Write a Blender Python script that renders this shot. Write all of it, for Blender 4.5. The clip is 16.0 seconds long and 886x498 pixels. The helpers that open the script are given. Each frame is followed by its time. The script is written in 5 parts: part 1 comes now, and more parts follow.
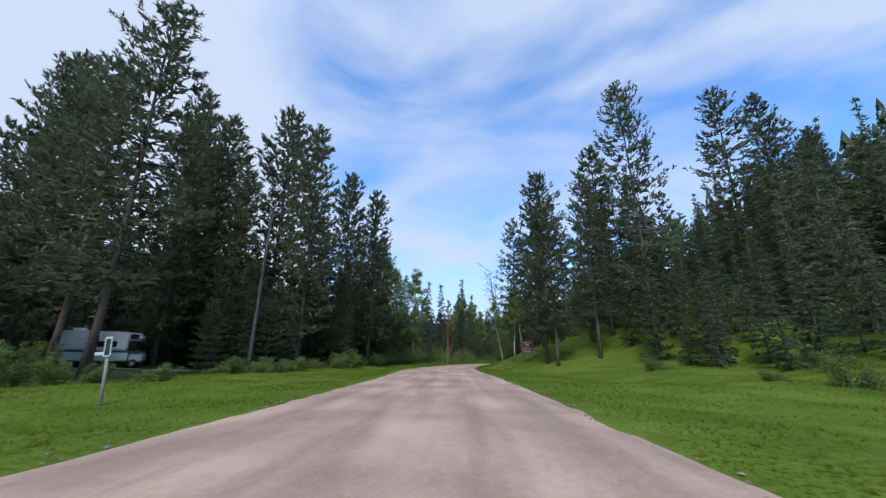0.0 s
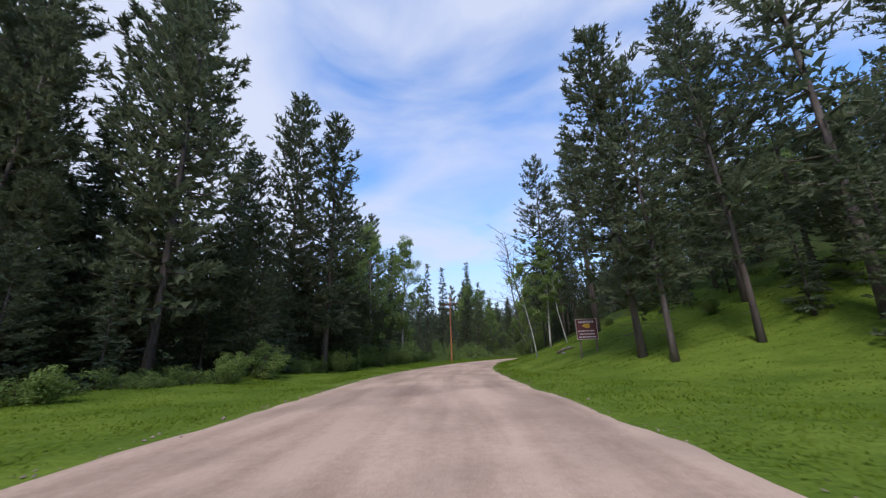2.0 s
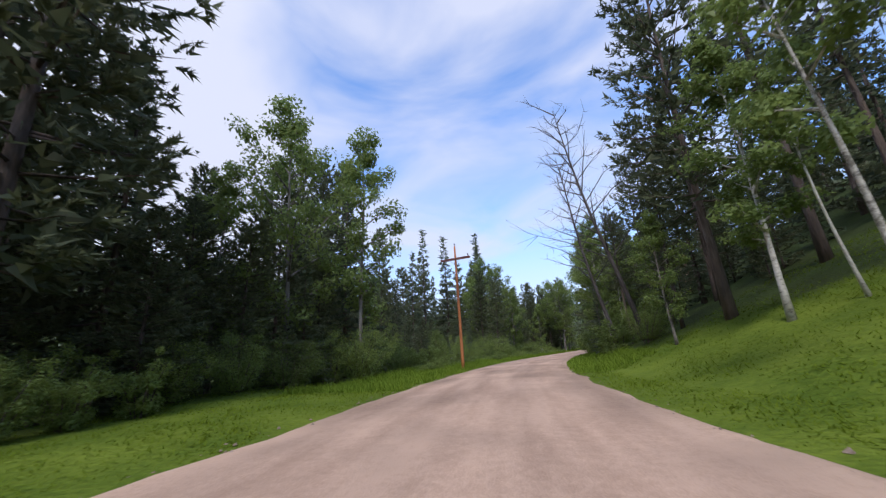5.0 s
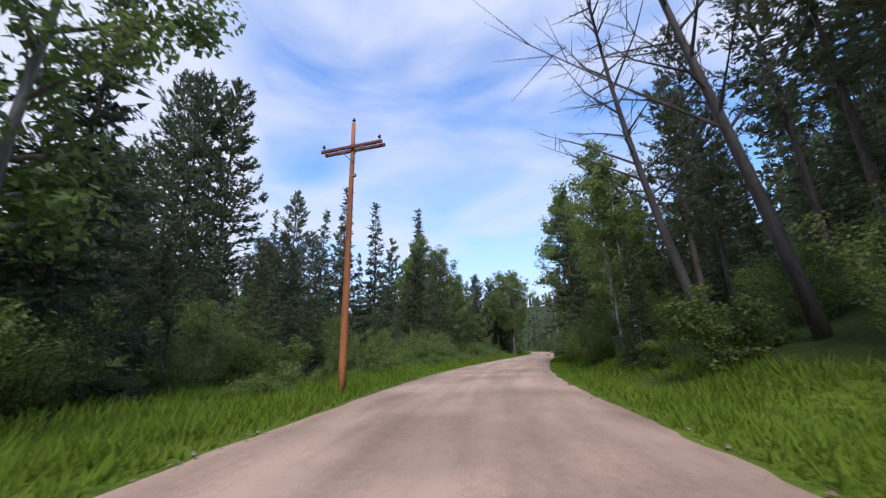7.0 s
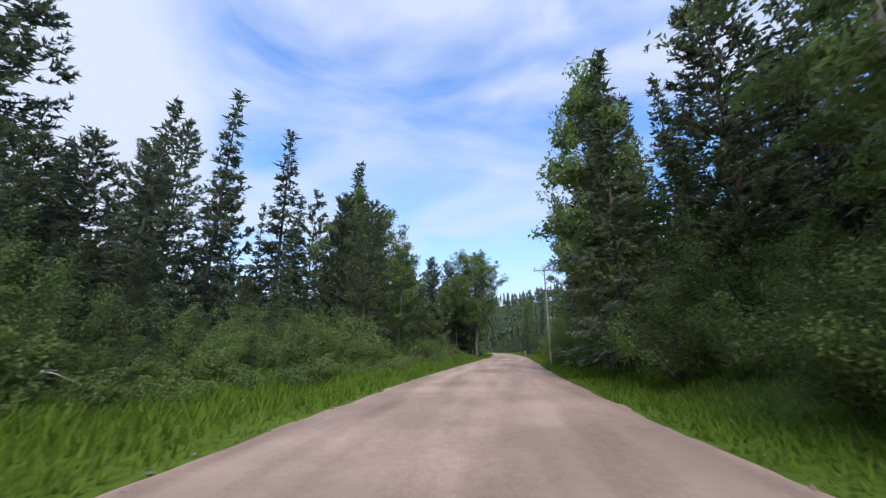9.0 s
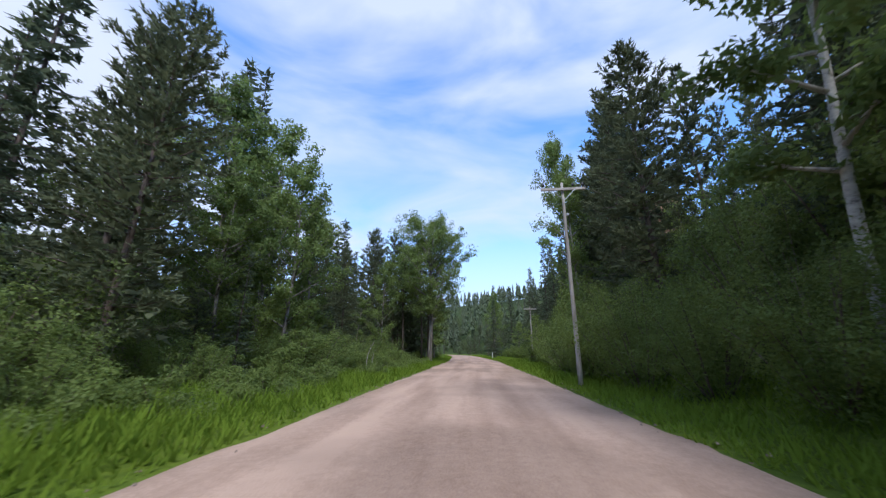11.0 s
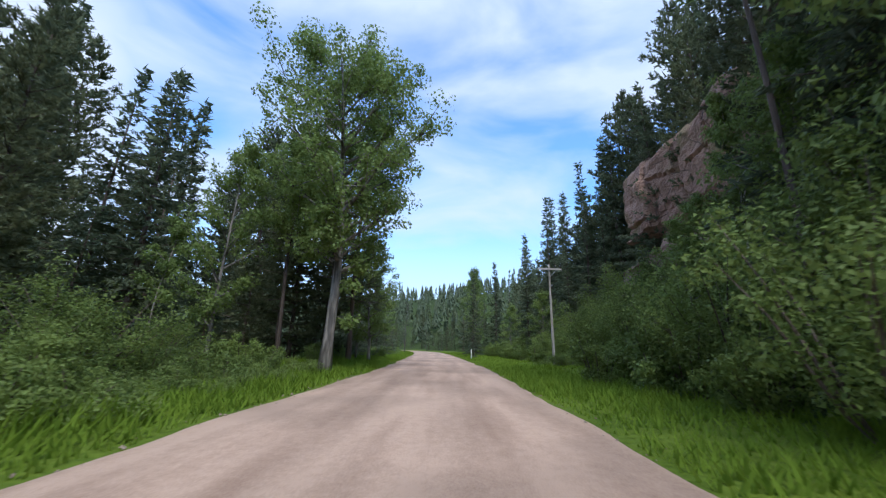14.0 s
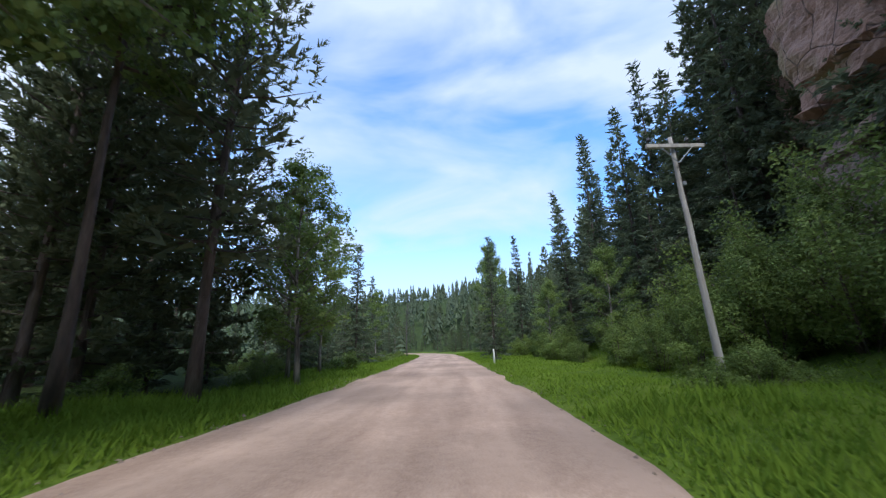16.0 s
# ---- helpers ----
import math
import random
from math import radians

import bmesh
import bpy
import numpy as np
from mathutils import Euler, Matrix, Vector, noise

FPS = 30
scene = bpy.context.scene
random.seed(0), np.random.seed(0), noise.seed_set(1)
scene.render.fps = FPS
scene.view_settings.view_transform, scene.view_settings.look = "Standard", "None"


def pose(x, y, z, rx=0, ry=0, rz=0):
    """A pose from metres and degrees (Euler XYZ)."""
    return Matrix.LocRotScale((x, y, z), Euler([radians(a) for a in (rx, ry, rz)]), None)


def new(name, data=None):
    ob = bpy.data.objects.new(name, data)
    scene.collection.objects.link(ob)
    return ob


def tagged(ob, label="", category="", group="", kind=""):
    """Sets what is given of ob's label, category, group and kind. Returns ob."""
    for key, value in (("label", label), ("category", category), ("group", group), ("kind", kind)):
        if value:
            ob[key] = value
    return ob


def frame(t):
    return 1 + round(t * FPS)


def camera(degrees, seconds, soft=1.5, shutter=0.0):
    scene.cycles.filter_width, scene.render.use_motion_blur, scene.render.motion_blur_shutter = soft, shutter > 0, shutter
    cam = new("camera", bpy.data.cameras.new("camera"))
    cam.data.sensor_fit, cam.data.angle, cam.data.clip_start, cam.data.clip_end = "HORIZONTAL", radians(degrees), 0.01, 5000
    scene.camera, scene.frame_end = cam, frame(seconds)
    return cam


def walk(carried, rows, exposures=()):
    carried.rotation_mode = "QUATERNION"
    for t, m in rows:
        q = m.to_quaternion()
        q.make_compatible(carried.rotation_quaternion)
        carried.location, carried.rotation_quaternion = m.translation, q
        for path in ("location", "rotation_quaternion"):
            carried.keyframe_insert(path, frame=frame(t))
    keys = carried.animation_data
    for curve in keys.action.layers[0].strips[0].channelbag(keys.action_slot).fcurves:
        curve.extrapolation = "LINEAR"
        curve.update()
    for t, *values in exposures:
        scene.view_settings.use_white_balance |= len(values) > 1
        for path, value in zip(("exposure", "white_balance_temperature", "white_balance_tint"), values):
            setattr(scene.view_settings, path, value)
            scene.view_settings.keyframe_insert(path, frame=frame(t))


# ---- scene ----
cam = camera(101.2, 16.0, soft=1.25, shutter=0.15)
# seconds, place, pitch, roll, yaw
PATH = [
    (0, (0.059, 0.047, 1.450), 16.73, 0.56, -0.37),
    (0.5, (0.397, 5.800, 1.450), 16.65, -0.13, 0.06),
    (1, (0.703, 11.527, 1.450), 16.55, -0.69, 0.04),
    (1.5, (0.949, 17.205, 1.450), 16.48, -0.99, 0.10),
    (2, (1.121, 22.809, 1.450), 16.21, -1.69, 0.09),
    (2.5, (1.212, 28.310, 1.450), 16.22, -1.85, 0.72),
    (3, (1.205, 33.689, 1.450), 16.17, -2.34, 1.51),
    (3.5, (1.120, 38.930, 1.450), 16.16, -2.75, 2.18),
    (4, (1.025, 44.027, 1.450), 16.22, -3.26, 2.28),
    (4.2, (1.025, 46.027, 1.450), 16.02, -3.31, 2.15),
    (4.7, (1.087, 50.962, 1.450), 16.02, -3.58, 1.60),
    (5.2, (1.397, 55.617, 1.450), 16.10, -3.58, -0.15),
    (5.8, (2.045, 61.121, 1.450), 16.16, -3.25, -2.94),
    (6.3, (2.772, 65.874, 1.450), 16.06, -2.70, -5.09),
    (6.5, (3.034, 67.814, 1.450), 15.86, -1.93, -6.17),
    (7, (3.774, 72.706, 1.450), 15.69, -1.49, -7.91),
    (7.5, (4.688, 77.641, 1.450), 15.58, -1.09, -9.50),
    (8, (5.815, 82.595, 1.450), 15.70, -0.58, -11.07),
    (8.5, (7.174, 87.532, 1.450), 15.61, -0.45, -12.73),
    (9, (8.730, 92.429, 1.450), 15.50, -0.11, -14.39),
    (9.2, (9.392, 94.370, 1.450), 15.42, -0.11, -14.91),
    (9.7, (11.033, 99.257, 1.450), 15.40, -0.02, -16.57),
    (10.2, (12.917, 104.064, 1.450), 15.50, -0.06, -18.23),
    (10.8, (15.378, 109.634, 1.450), 15.64, -0.09, -20.00),
    (11.3, (17.493, 114.037, 1.450), 15.66, 0.03, -21.11),
    (11.5, (18.332, 115.785, 1.450), 15.58, -0.14, -21.28),
    (12, (20.460, 120.069, 1.450), 15.53, -0.17, -22.26),
    (12.5, (22.563, 124.287, 1.450), 15.51, 0.58, -23.23),
    (13, (24.641, 128.438, 1.450), 15.37, 1.20, -24.10),
    (13.5, (26.702, 132.517, 1.450), 15.19, 1.07, -24.47),
    (14, (28.760, 136.525, 1.450), 15.05, 1.21, -24.23),
    (14.5, (30.812, 140.447, 1.450), 14.89, 0.76, -23.83),
    (15, (32.846, 144.289, 1.450), 14.78, -0.14, -23.39),
    (15.5, (34.847, 148.075, 1.450), 14.84, -1.06, -22.92),
    (16, (36.815, 151.834, 1.450), 15.12, -2.17, -22.42),
]
# the clip's camera shifts its white balance a little on the way: seconds, stops, kelvin, tint
EXPOSURES = [(0, .08, 5750, 9), (1.5, .10, 5950, 13), (3.5, .18, 6250, 17), (7, .24, 6050, 16), (9, .24, 5880, 14), (12.5, .39, 5780, 11), (14.5, .40, 5680, 8), (16, .42, 5780, 9)]
walk(cam, [(t, pose(*eye, 0, 0, yaw) @ pose(0, 0, 0, 90 + pitch) @ pose(0, 0, 0, 0, 0, roll)) for t, eye, pitch, roll, yaw in PATH], EXPOSURES)

# ---- world, sun, exposure ----

SUN_AZ, SUN_EL = 194.0, 50.0        # degrees: clockwise from +y, above the horizon
world = bpy.data.worlds.new("sky")
scene.world = world
world.use_nodes = True


def build_sky():
    nt = world.node_tree
    nt.nodes.clear()
    N = nt.nodes.new
    L = nt.links.new
    out, bg = N("ShaderNodeOutputWorld"), N("ShaderNodeBackground")
    sky = N("ShaderNodeTexSky")
    sky.sky_type, sky.sun_disc = "NISHITA", False
    sky.sun_elevation, sky.sun_rotation = radians(SUN_EL), radians(SUN_AZ)
    sky.air_density, sky.dust_density, sky.ozone_density = 1.0, 0.6, 2.0
    co = N("ShaderNodeTexCoord")
    sep = N("ShaderNodeSeparateXYZ")
    L(co.outputs["Generated"], sep.inputs[0])
    # bearing of the view's direction, clockwise from +y
    az = N("ShaderNodeMath"); az.operation = "ARCTAN2"
    L(sep.outputs[0], az.inputs[0]); L(sep.outputs[1], az.inputs[1])
    # soft streaks that fall from upper left to lower right
    mp = N("ShaderNodeMapping")
    mp.inputs["Rotation"].default_value = (0, radians(-32), radians(8))
    mp.inputs["Location"].default_value = (0.9, 0.4, 0.35)
    mp.inputs["Scale"].default_value = (1.25, 1.3, 3.4)
    L(co.outputs["Generated"], mp.inputs[0])
    n1 = N("ShaderNodeTexNoise")
    n1.inputs["Scale"].default_value, n1.inputs["Detail"].default_value = 1.5, 6.0
    n1.inputs["Roughness"].default_value, n1.inputs["Distortion"].default_value = 0.48, 0.5
    L(mp.outputs[0], n1.inputs["Vector"])
    n2 = N("ShaderNodeTexNoise")
    n2.inputs["Scale"].default_value, n2.inputs["Detail"].default_value = 3.0, 4.0
    L(co.outputs["Generated"], n2.inputs["Vector"])
    ramp = N("ShaderNodeValToRGB")
    ramp.color_ramp.elements[0].position, ramp.color_ramp.elements[0].color = 0.39, (0.10, 0.10, 0.10, 1)
    ramp.color_ramp.elements[1].position, ramp.color_ramp.elements[1].color = 0.63, (0.90, 0.90, 0.90, 1)
    L(n1.outputs[0], ramp.inputs[0])
    # the great white bank to the left of the valley
    wob = N("ShaderNodeMath"); wob.operation = "MULTIPLY_ADD"; wob.inputs[1].default_value = 0.55
    tilt = N("ShaderNodeMath"); tilt.operation = "MULTIPLY_ADD"; tilt.inputs[1].default_value = 0.6
    L(sep.outputs[2], tilt.inputs[0]); L(az.outputs[0], tilt.inputs[2])
    L(n2.outputs[0], wob.inputs[0]); L(tilt.outputs[0], wob.inputs[2])
    bank = N("ShaderNodeMapRange"); bank.interpolation_type = "SMOOTHSTEP"
    for k, v in ((1, 0.40), (2, 0.06), (3, 0.0), (4, 1.0)):
        bank.inputs[k].default_value = v
    L(wob.outputs[0], bank.inputs[0])
    far = N("ShaderNodeMapRange"); far.interpolation_type = "SMOOTHSTEP"
    for k, v in ((1, -1.5), (2, -1.0), (3, 0.0), (4, 1.0)):
        far.inputs[k].default_value = v
    L(az.outputs[0], far.inputs[0])
    bk = N("ShaderNodeMath"); bk.operation = "MULTIPLY"
    L(bank.outputs[0], bk.inputs[0]); L(far.outputs[0], bk.inputs[1])
    mxm = N("ShaderNodeMath"); mxm.operation = "MAXIMUM"
    L(bk.outputs[0], mxm.inputs[0]); L(ramp.outputs[0], mxm.inputs[1])
    low = N("ShaderNodeMapRange"); low.interpolation_type = "SMOOTHSTEP"
    for k, v in ((1, 0.03), (2, 0.45), (3, 0.90), (4, 0.0)):
        low.inputs[k].default_value = v
    L(sep.outputs[2], low.inputs[0])
    hz = N("ShaderNodeMath"); hz.operation = "MAXIMUM"
    L(mxm.outputs[0], hz.inputs[0]); L(low.outputs[0], hz.inputs[1])
    blue = N("ShaderNodeMix"); blue.data_type, blue.blend_type = "RGBA", "MULTIPLY"
    blue.inputs[0].default_value = 1.0
    L(sky.outputs[0], blue.inputs[6]); blue.inputs[7].default_value = (1.5, 2.2, 2.75, 1)
    cl = N("ShaderNodeMix"); cl.data_type = "RGBA"
    L(hz.outputs[0], cl.inputs[0]); L(blue.outputs[2], cl.inputs[6])
    cl.inputs[7].default_value = (6.5, 7.0, 8.1, 1)
    L(cl.outputs[2], bg.inputs[0])
    bg.inputs[1].default_value = 0.1
    L(bg.outputs[0], out.inputs[0])


build_sky()
sun = new("sun", bpy.data.lights.new("sun", "SUN"))
sun.data.energy, sun.data.angle, sun.data.color = 2.5, radians(18), (1.0, 0.94, 0.84)
sun.rotation_euler = (radians(90 - SUN_EL), 0, radians(180 - SUN_AZ))


# ---- materials ----
def nodes_of(name):
    m = bpy.data.materials.new(name)
    m.use_nodes = True
    nt = m.node_tree
    return m, nt, nt.nodes["Principled BSDF"], nt.nodes["Material Output"]


def surface(name, stops, scale=4.0, rough=0.8, bump=0.3, fine=30.0, metal=0.0, spread=0.0, stretch=(1, 1, 1), gen="Object", depth=0.02):
    """Two scales of noise through a colour ramp, with a bump of the fine one. spread: variation from object to object."""
    m, nt, bs, out = nodes_of(name)
    N, L = nt.nodes.new, nt.links.new
    co, mp = N("ShaderNodeTexCoord"), N("ShaderNodeMapping")
    mp.inputs["Scale"].default_value = stretch
    L(co.outputs[gen], mp.inputs[0])
    a, b = N("ShaderNodeTexNoise"), N("ShaderNodeTexNoise")
    a.inputs["Scale"].default_value, a.inputs["Detail"].default_value = scale, 4
    b.inputs["Scale"].default_value, b.inputs["Detail"].default_value = fine, 5
    L(mp.outputs[0], a.inputs["Vector"]); L(mp.outputs[0], b.inputs["Vector"])
    mx = N("ShaderNodeMath"); mx.operation = "MULTIPLY_ADD"; mx.inputs[1].default_value = 0.45
    sub = N("ShaderNodeMath"); sub.operation = "SUBTRACT"; sub.inputs[1].default_value = 0.225
    L(b.outputs[0], mx.inputs[0]); L(a.outputs[0], mx.inputs[2]); L(mx.outputs[0], sub.inputs[0])
    fac = sub.outputs[0]
    if spread:
        oi, ad = N("ShaderNodeObjectInfo"), N("ShaderNodeMath")
        ad.operation = "MULTIPLY_ADD"; ad.inputs[1].default_value = spread
        L(oi.outputs["Random"], ad.inputs[0]); L(fac, ad.inputs[2])
        s2 = N("ShaderNodeMath"); s2.operation = "SUBTRACT"; s2.inputs[1].default_value = spread / 2
        L(ad.outputs[0], s2.inputs[0]); fac = s2.outputs[0]
    rp = N("ShaderNodeValToRGB")
    while len(rp.color_ramp.elements) < len(stops):
        rp.color_ramp.elements.new(0.5)
    for k, (p, c) in enumerate(stops):
        rp.color_ramp.elements[k].position, rp.color_ramp.elements[k].color = p, (*c, 1)
    L(fac, rp.inputs[0]); L(rp.outputs[0], bs.inputs["Base Color"])
    bs.inputs["Roughness"].default_value, bs.inputs["Metallic"].default_value = rough, metal
    if bump:
        bp = N("ShaderNodeBump")
        bp.inputs["Strength"].default_value, bp.inputs["Distance"].default_value = bump, depth
        L(b.outputs[0], bp.inputs["Height"]); L(bp.outputs[0], bs.inputs["Normal"])
    return m


def foliage(name, dark, light, through_light=0.3, rough=0.65, gloss=0.22):
    """Leaves or needles: colour varies from leaf to leaf and from plant to plant; some light passes through."""
    m, nt, bs, out = nodes_of(name)
    N, L = nt.nodes.new, nt.links.new
    geo, oi, co, ns = N("ShaderNodeNewGeometry"), N("ShaderNodeObjectInfo"), N("ShaderNodeTexCoord"), N("ShaderNodeTexNoise")
    ns.inputs["Scale"].default_value = 0.45
    L(co.outputs["Object"], ns.inputs["Vector"])
    a = N("ShaderNodeMath"); a.operation = "MULTIPLY_ADD"; a.inputs[1].default_value = 0.35
    L(geo.outputs["Random Per Island"], a.inputs[0]); L(ns.outputs[0], a.inputs[2])
    b = N("ShaderNodeMath"); b.operation = "MULTIPLY_ADD"; b.inputs[1].default_value = 0.4
    L(oi.outputs["Random"], b.inputs[0]); L(a.outputs[0], b.inputs[2])
    rp = N("ShaderNodeValToRGB")
    rp.color_ramp.elements[0].position, rp.color_ramp.elements[0].color = 0.45, (*dark, 1)
    rp.color_ramp.elements[1].position, rp.color_ramp.elements[1].color = 1.15, (*light, 1)
    L(b.outputs[0], rp.inputs[0]); L(rp.outputs[0], bs.inputs["Base Color"])
    bs.inputs["Roughness"].default_value = rough
    bs.inputs["Specular IOR Level"].default_value = gloss
    tr, mix = N("ShaderNodeBsdfTranslucent"), N("ShaderNodeMixShader")
    L(rp.outputs[0], tr.inputs[0])
    mix.inputs[0].default_value = through_light
    L(bs.outputs[0], mix.inputs[1]); L(tr.outputs[0], mix.inputs[2]); L(mix.outputs[0], out.inputs[0])
    return m


def paint(name, colour, rough=0.5, metal=0.0, wear=0.12):
    c2 = tuple(c * (1 - wear) for c in colour)
    return surface(name, [(0.3, c2), (0.7, colour)], scale=3, rough=rough, bump=0.08, fine=60, metal=metal, depth=0.003)


M_PINE = foliage("pine_needles", (0.066, 0.080, 0.045), (0.158, 0.180, 0.092), 0.44)
M_SPRUCE = foliage("spruce_needles", (0.064, 0.082, 0.052), (0.142, 0.172, 0.095), 0.42)
M_LEAF = foliage("poplar_leaves", (0.100, 0.150, 0.042), (0.222, 0.292, 0.084), 0.5, 0.5)
M_BUSH = foliage("willow_leaves", (0.090, 0.130, 0.036), (0.208, 0.272, 0.070), 0.46, 0.55)
M_GRASS = foliage("grass_blades", (0.102, 0.148, 0.012), (0.146, 0.206, 0.018), 0.5, 0.8, 0.05)
M_MEADOW = foliage("meadow_blades", (0.122, 0.186, 0.019), (0.186, 0.270, 0.032), 0.5, 0.8, 0.05)
M_BARK = surface("pine_bark", [(0.3, (0.050, 0.037, 0.030)), (0.55, (0.115, 0.082, 0.064)), (0.75, (0.17, 0.13, 0.105))], scale=3, fine=14, bump=0.9, stretch=(1, 1, 0.18), spread=0.2, depth=0.05)
M_GREYBARK = surface("grey_bark", [(0.34, (0.075, 0.066, 0.058)), (0.5, (0.21, 0.187, 0.165)), (0.68, (0.37, 0.335, 0.30))], scale=3, fine=9, bump=1.0, stretch=(1, 1, 0.16), spread=0.1, depth=0.06)
M_BIRCH = surface("pale_bark", [(0.3, (0.16, 0.15, 0.13)), (0.45, (0.42, 0.40, 0.36)), (0.75, (0.58, 0.56, 0.51))], scale=5, fine=20, bump=0.4, stretch=(1, 1, 1.6), spread=0.15)
M_SNAG = surface("dead_wood", [(0.3, (0.045, 0.038, 0.036)), (0.7, (0.115, 0.100, 0.094))], scale=3, fine=18, bump=0.5, stretch=(1, 1, 0.25), spread=0.2)
M_STONE = surface("grey_stone", [(0.3, (0.10, 0.09, 0.08)), (0.7, (0.25, 0.225, 0.20))], scale=5, fine=25, bump=0.6, spread=0.3)
M_POLEWOOD = surface("red_cedar_pole", [(0.3, (0.21, 0.070, 0.025)), (0.55, (0.40, 0.145, 0.048)), (0.8, (0.50, 0.21, 0.075))], scale=2.5, fine=30, bump=0.4, stretch=(1, 1, 0.08), rough=0.75)
M_POLEARM = surface("dark_red_timber", [(0.3, (0.10, 0.032, 0.028)), (0.7, (0.20, 0.070, 0.058))], scale=4, fine=40, bump=0.3, rough=0.75)
M_POLEGREY = surface("weathered_pole", [(0.3, (0.24, 0.215, 0.19)), (0.55, (0.40, 0.365, 0.33)), (0.8, (0.52, 0.48, 0.44))], scale=2.5, fine=30, bump=0.4, stretch=(1, 1, 0.08), rough=0.85)
M_IRON = paint("galvanised_iron", (0.35, 0.36, 0.37), 0.45, 0.8)
M_CERAMIC = paint("dark_insulator", (0.05, 0.045, 0.05), 0.25)
M_SIGNRED = paint("maroon_sign_paint", (0.115, 0.022, 0.022), 0.5)
M_SIGNEDGE = paint("cream_sign_edge", (0.55, 0.45, 0.38), 0.6)
M_SIGNTEXT = paint("cream_lettering", (0.54, 0.44, 0.44), 0.6)
M_SIGNGOLD = paint("gold_arrow", (0.62, 0.33, 0.02), 0.5)
M_WHITE = paint("white_paint", (0.74, 0.73, 0.71), 0.5)
M_CAMPER = paint("white_camper_shell", (0.62, 0.63, 0.64), 0.4)
M_CAMPERLOW = paint("mint_camper_side", (0.42, 0.50, 0.46), 0.4)
M_STRIPE = paint("dark_green_stripe", (0.035, 0.055, 0.05), 0.4)
M_TYRE = paint("tyre_rubber", (0.025, 0.025, 0.026), 0.85)
M_GLASS = paint("dark_glass", (0.015, 0.018, 0.02), 0.06, 0.0, 0.0)
M_DIRT = surface("bare_dirt", [(0.3, (0.10, 0.080, 0.064)), (0.7, (0.22, 0.180, 0.150))], scale=1.2, fine=18, bump=0.5, rough=0.95)
M_PEBBLE = surface("road_pebble", [(0.3, (0.17, 0.125, 0.095)), (0.7, (0.36, 0.275, 0.21))], scale=9, fine=40, bump=0.3, spread=0.4)


